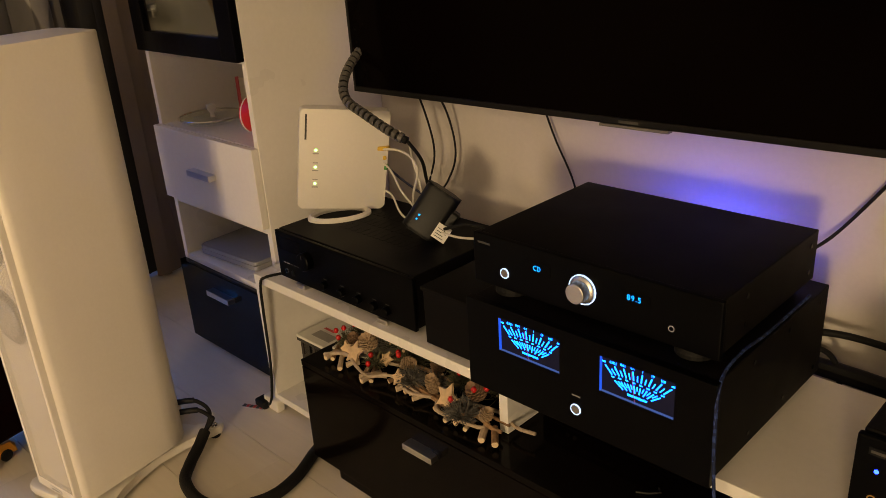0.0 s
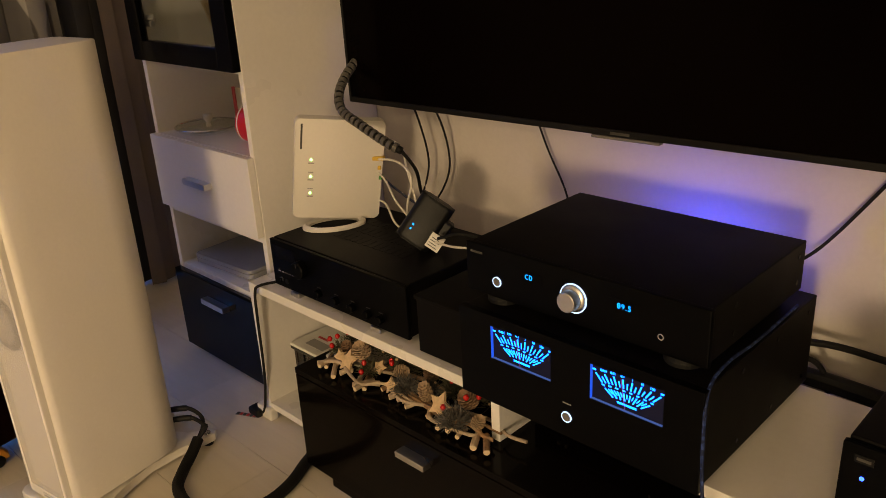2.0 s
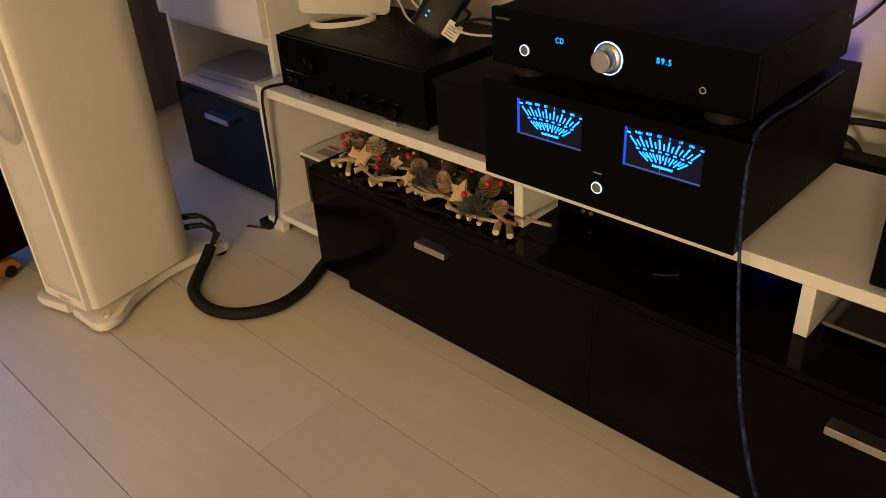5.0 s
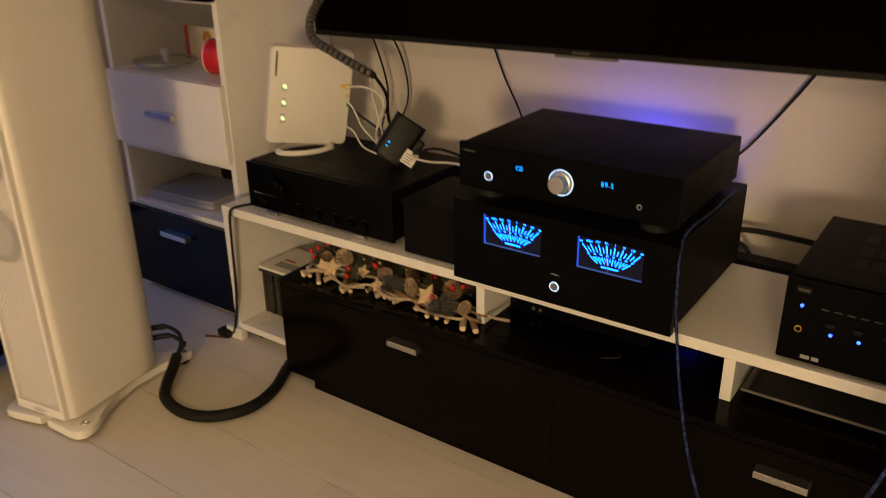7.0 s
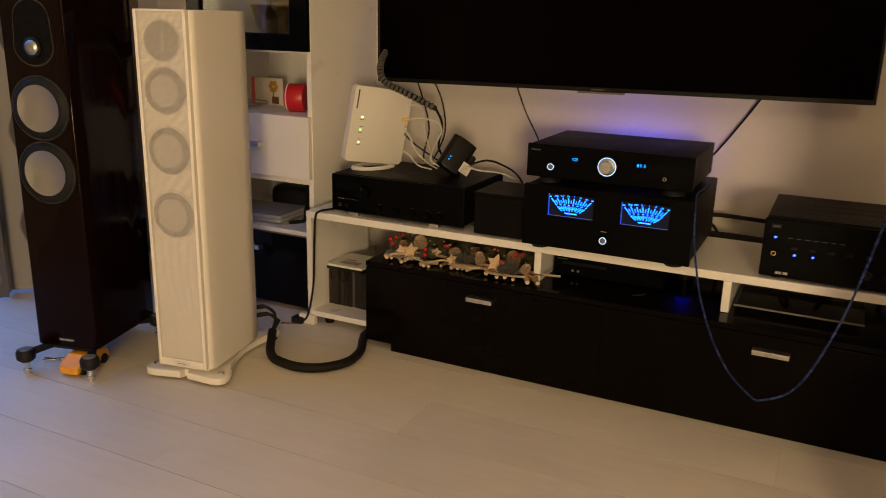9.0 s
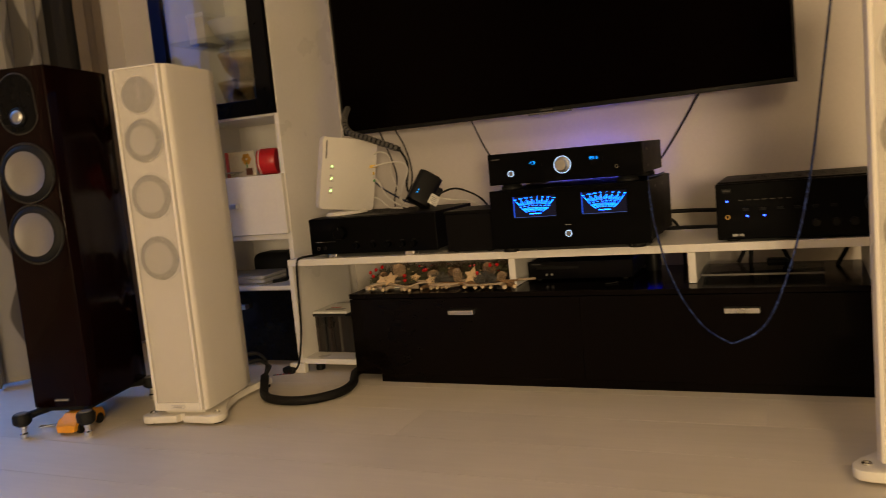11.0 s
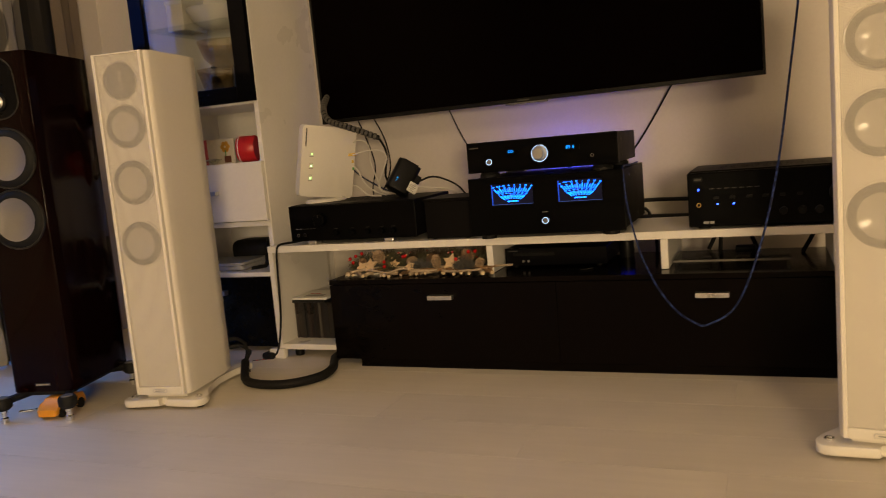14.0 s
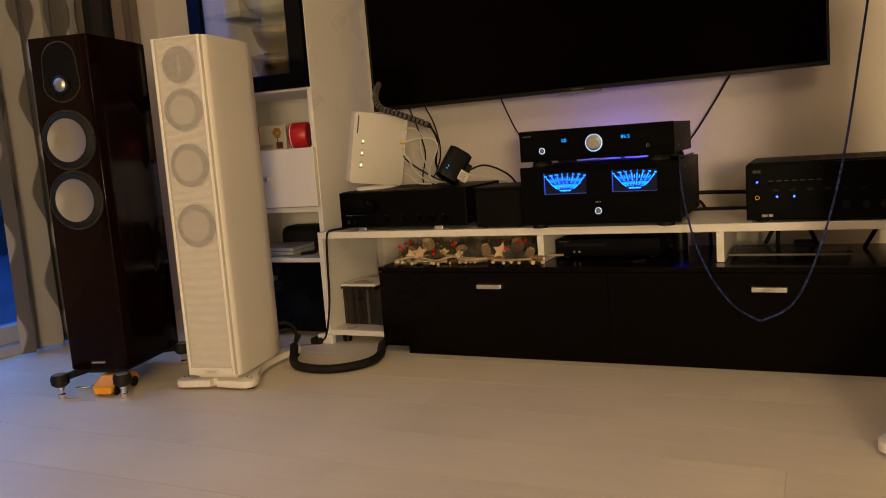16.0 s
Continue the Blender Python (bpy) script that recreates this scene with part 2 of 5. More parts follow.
SURROUND = surface("grey_surround", (0.13, 0.122, 0.112), 0.5, vary=0.08, bump=0.05)
TRIMRING = surface("dark_trim_ring", (0.03, 0.03, 0.03), 0.3, metal=0.3, vary=0.05, bump=0.0)
MESHW = perforated("white_perforated_grille", (0.74, 0.70, 0.63))
LABELW = surface("label_white", (0.70, 0.69, 0.66), 0.5, vary=0.05, bump=0.0)
INK = surface("grey_print", (0.05, 0.048, 0.045), 0.6, vary=0.05, bump=0.0)
PALEINK = surface("pale_print", (0.30, 0.29, 0.28), 0.5, vary=0.05, bump=0.0)
REDINK = surface("red_print", (0.45, 0.03, 0.03), 0.5, vary=0.05, bump=0.0)
RED = surface("red_tin", (0.50, 0.015, 0.02), 0.35, vary=0.1, bump=0.02)
PINK = surface("pink_card", (0.62, 0.10, 0.13), 0.6, vary=0.1, bump=0.02)
PAPER = surface("cream_paper", (0.66, 0.61, 0.52), 0.7, vary=0.08, scale=20, bump=0.05)
ORANGE = surface("orange_rubber", (0.80, 0.34, 0.012), 0.4, vary=0.05, bump=0.02)
GREYSHELL = surface("grey_shell", (0.30, 0.30, 0.31), 0.4, vary=0.05, bump=0.03)
CURTAIN = curtain_material()
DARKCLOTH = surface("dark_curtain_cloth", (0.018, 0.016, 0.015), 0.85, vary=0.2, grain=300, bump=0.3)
BROWNCLOTH = surface("brown_curtain_cloth", (0.17, 0.135, 0.105), 0.8, vary=0.15, grain=300, bump=0.3)
TWIG = surface("birch_twig", (0.24, 0.14, 0.07), 0.75, vary=0.4, scale=30, grain=120, bump=0.5)
CUTWOOD = surface("cut_wood", (0.62, 0.48, 0.31), 0.7, vary=0.15, scale=40, grain=150, bump=0.2)
STARWOOD = surface("star_wood", (0.58, 0.42, 0.25), 0.7, vary=0.18, scale=25, grain=120, bump=0.2)
PINECONE = surface("pine_cone", (0.20, 0.12, 0.07), 0.75, vary=0.35, scale=60, grain=200, bump=0.4)
PALEPINE = surface("frosted_cone", (0.34, 0.24, 0.15), 0.7, vary=0.35, scale=80, grain=200, bump=0.4)
MOSS = surface("dry_moss", (0.10, 0.095, 0.05), 0.9, vary=0.4, scale=50, grain=150, bump=0.5)
FROST = surface("frosted_needles", (0.10, 0.095, 0.088), 0.8, vary=0.3, scale=60, grain=150, bump=0.3)
BERRY = surface("red_berry", (0.48, 0.012, 0.012), 0.25, vary=0.1, bump=0.0)
PALETWIG = surface("peeled_twig", (0.40, 0.31, 0.22), 0.7, vary=0.25, scale=30, grain=100, bump=0.3)
GLASS = thin_pane("cabinet_glass", (0.88, 0.90, 0.90), 0.08)
WINGLASS = thin_pane("window_glass", (0.9, 0.94, 0.97), 0.06)
SHELFGLASS = thin_pane("shelf_glass", (0.93, 0.95, 0.94), 0.05)
AMBER = thin_pane("amber_glass", (0.93, 0.86, 0.70), 0.12)
ACRYLIC = thin_pane("clear_acrylic", (0.72, 0.74, 0.76), 0.2)
WINFRAME = surface("grey_window_frame", (0.40, 0.41, 0.43), 0.4, vary=0.05, bump=0.02)
TERRACE = surface("wet_paving", (0.16, 0.17, 0.19), 0.35, vary=0.4, scale=3, grain=30, bump=0.3)
HEDGE = surface("evening_hedge", (0.03, 0.04, 0.04), 0.9, vary=0.5, scale=5, grain=30, bump=0.6)
GARDENWHITE = surface("garden_plastic", (0.55, 0.56, 0.58), 0.5, vary=0.1, bump=0.05)
BLUETICK = glow("meter_blue", (0.003, 0.12, 1.0), 10.0)
METERFACE = glow("meter_backlight", (0.030, 0.026, 0.070), 0.16)
# lip, needle and edge glow in place of meter light falling on them
METERLIP = glow("meter_lip_spill", (0.06, 0.11, 0.34), 0.8)
NEEDLE = glow("needle_pink", (0.45, 0.12, 0.35), 0.7)
METEREDGE = glow("meter_edge_spill", (0.02, 0.11, 0.9), 0.9)
CYAN = glow("display_cyan", (0.004, 0.30, 1.0), 2.4)
HALO = glow("white_halo", (0.55, 0.72, 1.0), 1.5)
BLUELED = glow("blue_led_glow", (0.02, 0.06, 1.0), 9.0)
GREENLED = glow("green_led_glow", (0.35, 1.0, 0.18), 5.0)
# emission in place of blue light on the wall below the bench
DIMBLUE = glow("dim_blue_wall_glow", (0.008, 0.01, 1.0), 0.9)

# ---- building helpers ----
ORIGIN = {}


def thing(name, at, label, category, group="", kind=""):
    ob = new(name)
    ob.empty_display_size = 0.05
    ob.location = at
    ORIGIN[ob.name] = Vector(at)
    return tagged(ob, label, category, group, kind)


def part(name, bm, material, parent=None, label="", smooth=False):
    """Links a bmesh as one mesh object, under a thing or a part; its vertices are given in the thing's space."""
    if parent is not None:
        bmesh.ops.translate(bm, verts=bm.verts, vec=-ORIGIN[parent.name])
    me = bpy.data.meshes.new(name)
    bmesh.ops.recalc_face_normals(bm, faces=bm.faces)
    bm.to_mesh(me)
    bm.free()
    me.materials.append(material)
    if smooth:
        me.polygons.foreach_set("use_smooth", [True] * len(me.polygons))
        me.set_sharp_from_angle(angle=radians(40))
    ob = new(name, me)
    if parent is not None:
        ob.parent = parent
        ORIGIN[ob.name] = ORIGIN[parent.name]
    return tagged(ob, label)


def box(x0, x1, y0, y1, z0, z1, r=0.0, seg=2, bm=None):
    b = bmesh.new()
    bmesh.ops.create_cube(b, size=1, matrix=Matrix.Translation(((x0 + x1) / 2, (y0 + y1) / 2, (z0 + z1) / 2))
                          @ Matrix.Diagonal((x1 - x0, y1 - y0, z1 - z0, 1)))
    if r:
        bmesh.ops.bevel(b, geom=b.edges[:], offset=r, segments=seg, affect="EDGES", profile=0.5)
    return join(bm, b)


def join(bm, b, m=None):
    if m is not None:
        bmesh.ops.transform(b, matrix=m, verts=b.verts)
    if bm is None:
        return b
    tmp = bpy.data.meshes.new("tmp")
    b.to_mesh(tmp)
    b.free()
    bm.from_mesh(tmp)
    bpy.data.meshes.remove(tmp)
    return bm


def turn(axis, angle):
    return Matrix.Rotation(radians(angle), 4, axis)


def lathe(profile, seg=32, m=None, bm=None):
    """A turned body round z from (radius, height) pairs; ends with radius 0 close it."""
    b = bmesh.new()
    rings = []
    for r, z in profile:
        if r < 1e-6:
            rings.append([b.verts.new((0, 0, z))])
        else:
            rings.append([b.verts.new((r * math.cos(2 * math.pi * i / seg), r * math.sin(2 * math.pi * i / seg), z)) for i in range(seg)])
    for a, c in zip(rings, rings[1:]):
        for i in range(seg):
            j = (i + 1) % seg
            if len(a) == 1 and len(c) > 1:
                b.faces.new((a[0], c[i], c[j]))
            elif len(c) == 1 and len(a) > 1:
                b.faces.new((a[i], a[j], c[0]))
            elif len(a) > 1:
                b.faces.new((a[i], a[j], c[j], c[i]))
    return join(bm, b, m)


FRONT = turn("X", 90)  # turns a lathe's axis z to face -y


def disc(r, h, at, m=FRONT, seg=32, edge=0.0008, bm=None):
    return lathe([(0, 0), (r, 0), (r, h - edge), (r - edge, h), (0, h)], seg, Matrix.Translation(at) @ m, bm)


def smooth_path(points, steps=8):
    pts = [Vector(p) for p in points]
    pts = [2 * pts[0] - pts[1]] + pts + [2 * pts[-1] - pts[-2]]
    out = []
    for i in range(1, len(pts) - 2):
        p0, p1, p2, p3 = pts[i - 1:i + 3]
        for k in range(steps):
            t = k / steps
            out.append(0.5 * ((2 * p1) + (p2 - p0) * t + (2 * p0 - 5 * p1 + 4 * p2 - p3) * t * t + (3 * p1 - p0 - 3 * p2 + p3) * t ** 3))
    out.append(pts[-2])
    return out


def tube(points, r, seg=8, steps=8, bm=None, taper=1.0, wobble=0.0):
    b = bmesh.new()
    path = smooth_path(points, steps)
    up = Vector((0.13, 0.31, 0.94)).normalized()
    rings = []
    for i, p in enumerate(path):
        d = (path[min(i + 1, len(path) - 1)] - path[max(i - 1, 0)]).normalized()
        u = d.cross(up)
        u = u.normalized() if u.length > 1e-4 else Vector((1, 0, 0))
        v = d.cross(u)
        rr = r * (1 + (taper - 1) * i / (len(path) - 1)) * (1 + wobble * noise.noise(p * 60))
        rings.append([b.verts.new(p + rr * (u * math.cos(2 * math.pi * k / seg) + v * math.sin(2 * math.pi * k / seg))) for k in range(seg)])
    for a, c in zip(rings, rings[1:]):
        for k in range(seg):
            b.faces.new((a[k], a[(k + 1) % seg], c[(k + 1) % seg], c[k]))
    b.faces.new(rings[0])
    b.faces.new(rings[-1])
    return join(bm, b)


def slab(outline, z0, z1, r=0.0, seg=2, bm=None, m=None):
    """An outline in x, y raised from z0 to z1, its rims rounded by r."""
    b = bmesh.new()
    low = [b.verts.new((x, y, z0)) for x, y in outline]
    top = [b.verts.new((x, y, z1)) for x, y in outline]
    b.faces.new(low)
    b.faces.new(top)
    n = len(outline)
    for i in range(n):
        b.faces.new((low[i], low[(i + 1) % n], top[(i + 1) % n], top[i]))
    if r:
        rim = [e for e in b.edges if abs(e.verts[0].co.z - e.verts[1].co.z) < 1e-6]
        bmesh.ops.bevel(b, geom=rim, offset=r, segments=seg, affect="EDGES", profile=0.5)
    return join(bm, b, m)


def rounded(x0, x1, y0, y1, r, n=5):
    """A rectangle's outline with round corners; r is one radius or four."""
    rs = r if isinstance(r, tuple) else (r,) * 4
    out = []
    for (cx, cy, sx, sy, a0), q in zip(((x0, y0, 1, 1, 180), (x1, y0, -1, 1, 270), (x1, y1, -1, -1, 0), (x0, y1, 1, -1, 90)), rs):
        for i in range(n + 1):
            a = radians(a0 + 90 * i / n)
            out.append((cx + sx * q + q * math.cos(a), cy + sy * q + q * math.sin(a)))
    return out


def bar(x0, x1, z0, z1, y, material, parent, name="print", depth=0.0008):
    """A small printed mark on a face that looks to -y."""
    return part(name, box(x0, x1, y - depth, y + 0.001, z0, z1), material, parent)


def lettering(name, words, size, m, material, parent, extrude=0.0003, spacing=1.0):
    cu = bpy.data.curves.new(name, "FONT")
    cu.body, cu.size, cu.extrude = words, size, extrude
    cu.align_x, cu.align_y, cu.space_character = "CENTER", "CENTER", spacing
    ob = bpy.data.objects.new(name, cu)
    scene.collection.objects.link(ob)
    dg = bpy.context.evaluated_depsgraph_get()
    me = bpy.data.meshes.new_from_object(ob.evaluated_get(dg))
    bpy.data.objects.remove(ob)
    b = bmesh.new()
    b.from_mesh(me)
    bmesh.ops.transform(b, matrix=m, verts=b.verts)
    return part(name, b, material, parent)

# ---- the room ----
WEST, NORTH, EAST, SOUTH, TOP = -1.05, 0.48, 4.6, -7.6, 2.5


def structure(name, bm, material, label, category):
    ob = part(name, bm, material)
    return tagged(ob, label, category, kind="structure")


structure("wall_north", box(WEST - 0.2, EAST + 0.2, NORTH, NORTH + 0.15, 0, TOP), WALL, "cream painted plaster wall behind the television", "wall")
# unseen closing walls, darkened so the screen and black gloss reflect little
structure("wall_east", box(EAST, EAST + 0.15, SOUTH, NORTH, 0, TOP), DIMWALL, "unseen side wall, coloured dark to dim reflections", "wall")
structure("wall_south", box(WEST - 0.2, EAST + 0.2, SOUTH - 0.15, SOUTH, 0, TOP), DIMWALL, "unseen wall opposite the television, coloured dark to dim reflections", "wall")
west = box(WEST - 0.2, WEST, 0.34, NORTH, 0, TOP)
box(WEST - 0.2, WEST, SOUTH, -1.1, 0, TOP, bm=west)
box(WEST - 0.2, WEST, -1.1, 0.34, 2.2, TOP, bm=west)
structure("wall_west", west, WALL, "cream painted wall round a wide sliding glass door", "wall")
structure("ceiling", box(WEST - 0.2, EAST + 0.2, SOUTH - 0.15, NORTH + 0.15, TOP, TOP + 0.1), CEIL, "plain white painted ceiling of the room", "ceiling")
structure("baseboard", box(-0.5, EAST, NORTH - 0.014, NORTH, 0, 0.085, 0.003), LACQUER, "low white skirting board along the plaster wall", "baseboard")
floor = structure("floor", box(WEST - 0.2, EAST, SOUTH, NORTH, -0.06, -0.008), UNDER, "pale whitewashed oak laminate floor in long planks", "floor")
ORIGIN["floor"] = Vector((0, 0, 0))

# sliding glass door
win = new("window_1")
ORIGIN["window_1"] = Vector((0, 0, 0))
tagged(win, "sliding glass terrace door with grey frame, blue dusk outside", "glass door", kind="structure")
for y0, y1 in ((-1.1, -1.03), (0.27, 0.34)):
    part("window_frame", box(-1.23, -1.17, y0, y1, 0.05, 2.2, 0.004), WINFRAME, win)
part("window_frame", box(-1.23, -1.17, -1.1, 0.34, 2.12, 2.2, 0.004), WINFRAME, win)
part("window_sill", box(-1.25, -1.12, -1.1, 0.34, 0.0, 0.035, 0.004), WINFRAME, win, "dark grey threshold")
part("window_frame", box(-1.23, -1.17, -1.1, 0.34, 0.035, 0.10, 0.004), WINFRAME, win, "grey lower rail")
for y0, y1 in ((-1.03, 0.27),):
    pane = part("pane", box(-1.205, -1.197, y0, y1, 0.10, 2.12), WINGLASS, win)
    pane.visible_shadow = False

# outside the glass door
structure("ground", box(-60, WEST - 0.2, -60, 60, -0.2, -0.06), TERRACE, "wet grey terrace paving in blue evening light", "paving")


def hedge():
    b = bmesh.new()
    rnd = random.Random(5)
    for i in range(2600):
        p = Vector((-5.2 + rnd.uniform(-0.3, 0.3), rnd.uniform(-7, 5), rnd.uniform(-0.06, 1.9) + 0.2 * math.sin(i)))
        s = rnd.uniform(0.05, 0.14)
        q = Euler((rnd.uniform(0, 6), rnd.uniform(0, 6), rnd.uniform(0, 6))).to_matrix()
        vs = [b.verts.new(p + q @ Vector(v)) for v in ((-s, 0, 0), (0, -s * 0.6, 0.02), (s, 0, 0), (0, s * 0.6, 0.02))]
        b.faces.new(vs)
    join(b, box(-5.5, -5.2, -7, 5, -0.06, 1.8))
    return b


tagged(part("hedge", hedge(), HEDGE), "dark leafy garden hedge behind the terrace", "hedge", kind="stuff")


def garden_chair():
    ch = thing("garden_chair", (0, 0, 0), "pale plastic garden chair on the wet terrace", "chair", "chairs on the terrace")
    part("seat", slab(rounded(-0.23, 0.23, -0.22, 0.22, 0.05), 0.40, 0.43, 0.008), GARDENWHITE, ch)
    for i in range(5):
        x = -0.18 + 0.09 * i
        part("back_slat", box(x - 0.025, x + 0.025, 0.20, 0.22, 0.44, 0.84, 0.006), GARDENWHITE, ch)
    part("back_rail", box(-0.23, 0.23, 0.19, 0.23, 0.83, 0.88, 0.01), GARDENWHITE, ch)
    for x in (-0.2, 0.2):
        for y in (-0.19, 0.19):
            part("leg", tube([(x * 1.1, y * 1.1, 0), (x, y, 0.41)], 0.018, 8, 2), GARDENWHITE, ch)
        part("armrest", box(x - 0.025, x + 0.025, -0.2, 0.22, 0.62, 0.64, 0.006), GARDENWHITE, ch)
    return ch


first = garden_chair()
first.matrix_basis = pose(-2.3, -0.55, -0.06, 0, 0, 70)
for x, y, a in ((-2.75, 0.35, 110), (-3.3, -0.9, 20)):
    copy_thing(first, pose(x, y, -0.06, 0, 0, a))


def garden_table():
    tb = thing("garden_table", (-2.95, -0.25, -0.06), "round pale garden table on the terrace", "table")
    part("tabletop", lathe([(0, 0.70), (0.42, 0.70), (0.43, 0.715), (0.42, 0.73), (0, 0.73)], 32, Matrix.Translation((-2.95, -0.25, -0.06))), GARDENWHITE, tb)
    part("pedestal", lathe([(0, 0), (0.22, 0), (0.2, 0.03), (0.035, 0.06), (0.03, 0.70), (0, 0.70)], 20, Matrix.Translation((-2.95, -0.25, -0.06))), GARDENWHITE, tb)


garden_table()


def drape(name, y0, y1, x, folds, depth, material, label, z0=0.012, z1=2.4, amp=None):
    """A hanging cloth with folds, two faces thick."""
    b = bmesh.new()
    nu, nv = folds * 10, 24
    sheets = []
    for off in (0.0, 0.003):
        grid = []
        for j in range(nv + 1):
            v = j / nv
            row = []
            for i in range(nu + 1):
                u = i / nu
                ph = 2 * math.pi * folds * u
                d = depth * (0.75 + 0.25 * math.sin(5 * u + 1.3)) * (1 - 0.25 * v)
                xx = x + d * math.sin(ph + 0.5 * math.sin(3 * v + 4 * u)) + 0.006 * noise.noise((u * 9, v * 5, x))
                yy = y0 + (y1 - y0) * u + 0.012 * math.sin(2 * ph) + 0.01 * (1 - v) * math.sin(7 * u)
                row.append(b.verts.new((xx + off, yy, z0 + (z1 - z0) * v)))
            grid.append(row)
        sheets.append(grid)
        for j in range(nv):
            for i in range(nu):
                b.faces.new((grid[j][i], grid[j][i + 1], grid[j + 1][i + 1], grid[j + 1][i]))
    a, c = sheets
    for i in range(nu):
        b.faces.new((a[0][i], a[0][i + 1], c[0][i + 1], c[0][i]))
    ob = part(name, b, material, smooth=True)
    return tagged(ob, label, "curtain")


drape("curtain", -0.37, 0.10, -1.06, 4, 0.035, CURTAIN, "grey-brown figured curtain hanging beside the glass door")
drape("curtain", 0.08, 0.30, -1.088, 2, 0.012, DARKCLOTH, "narrow dark strip hanging between the figured and brown curtains")
drape("curtain", 0.215, 0.36, -1.035, 1, 0.02, BROWNCLOTH, "plain brown curtain gathered near the room's corner")
rod = thing("curtain_rod", (-1.02, 0, 2.4), "slim metal curtain rod under the ceiling", "curtain rod")
part("rod", tube([(-1.06, -1.3, 2.42), (-1.06, -0.5, 2.42), (-1.06, 0.47, 2.42)], 0.011, 10, 2), ALU, rod)

# ---- tall white display cabinet ----
CX0, CX1, CY0, CY1 = -0.512, -0.026, 0.082, 0.478
cab = thing("display_cabinet", (CX0, CY0, 0), "tall white cabinet with glazed black door, drawer and open shelves", "cabinet")
part("side_panel", box(CX0, CX0 + 0.018, CY0, CY1, 0, 2.02, 0.0015), LACQUER, cab)
part("side_panel", box(CX1 - 0.018, CX1, CY0, CY1, 0, 2.02, 0.0015), LACQUER, cab)
part("back_panel", box(CX0 + 0.018, CX1 - 0.018, CY1 - 0.008, CY1, 0.02, 2.0), LACQUER, cab)
for z in (0.03, 0.265, 0.446, 0.652, 0.866, 2.0):
    part("shelf", box(CX0 + 0.018, CX1 - 0.018, CY0 + 0.002, CY1 - 0.008, z, z + 0.018, 0.001), LACQUER, cab)


def bar_handle(parent, x0, x1, z, y, height=0.016, proud=0.022):
    return part("handle", box(x0, x1, y - proud, y + 0.001, z - height / 2, z + height / 2, 0.0012), ALU, parent, "solid brushed metal bar handle")


drw = part("drawer", box(CX0 + 0.004, CX1 - 0.002, CY0 - 0.020, CY0 - 0.001, 0.467, 0.670, 0.0015), LACQUER, cab, "plain white drawer front")
bar_handle(drw, -0.325, -0.215, 0.570, CY0 - 0.020)
low = part("door", box(CX0 + 0.004, CX1 - 0.002, CY0 - 0.020, CY0 - 0.001, 0.022, 0.270, 0.0015), BLACKGLOSS, cab, "glossy black lower flap door")
bar_handle(low, -0.340, -0.228, 0.216, CY0 - 0.020)
gd = part("door", box(CX0 + 0.004, CX0 + 0.062, CY0 - 0.022, CY0 - 0.001, 0.873, 2.0, 0.002), BLACKGLOSS, cab, "black framed glass door")
part("stile", box(CX1 - 0.064, CX1 - 0.001, CY0 - 0.022, CY0 - 0.001, 0.873, 2.0, 0.002), BLACKGLOSS, gd)
part("rail", box(CX0 + 0.062, CX1 - 0.064, CY0 - 0.0215, CY0 - 0.0015, 0.873, 0.926, 0.002), BLACKGLOSS, gd)
part("rail", box(CX0 + 0.062, CX1 - 0.064, CY0 - 0.0215, CY0 - 0.0015, 1.946, 2.0, 0.002), BLACKGLOSS, gd)
pane = part("pane", box(CX0 + 0.060, CX1 - 0.062, CY0 - 0.014, CY0 - 0.010, 0.920, 1.948), GLASS, gd)
pane.visible_shadow = False
for z in (1.16, 1.5):
    part("glass_shelf", box(CX0 + 0.020, CX1 - 0.020, CY0 + 0.03, CY1 - 0.012, z, z + 0.006), SHELFGLASS, cab, "clear glass shelf")
part("hinge", tube([(CX0 + 0.03, CY0 + 0.002, 0.975), (CX0 + 0.055, CY0 + 0.03, 0.975)], 0.012, 8, 2), ALU, cab)
part("hinge", box(CX0 + 0.02, CX0 + 0.075, CY0 + 0.004, CY0 + 0.018, 0.955, 0.972, 0.003), ALU, cab)


def bowl(at, r, h, material, label):
    t = thing("glass_bowl", at, label, "bowl")
    part("bowl", lathe([(0, 0.0), (r * 0.45, 0.0), (r * 0.8, h * 0.4), (r, h), (r - 0.004, h), (r * 0.76, h * 0.42), (r * 0.4, 0.008), (0, 0.008)], 28, Matrix.Translation(at)), material, t, smooth=True)


bowl((-0.30, 0.27, 1.166), 0.10, 0.07, WHITEPLASTIC, "wide pale porcelain bowl on the glass shelf")
bowl((-0.27, 0.27, 0.884), 0.11, 0.13, AMBER, "large amber glass bowl inside the cabinet")
bowl((-0.27, 0.27, 1.016), 0.10, 0.10, AMBER, "amber glass bowl stacked on another bowl")


def bottle(at, r, h, material, label):
    t = thing("bottle", at, label, "bottle")
    part("bottle", lathe([(0, 0), (r, 0.002), (r, h * 0.55), (r * 0.8, h * 0.66), (r * 0.32, h * 0.76), (r * 0.3, h * 0.96), (0, h * 0.96)], 20, Matrix.Translation(at)), material, t, smooth=True)
    part("cap", lathe([(0, h * 0.95), (r * 0.36, h * 0.95), (r * 0.36, h), (0, h)], 16, Matrix.Translation(at)), BLACKGLOSS, t)


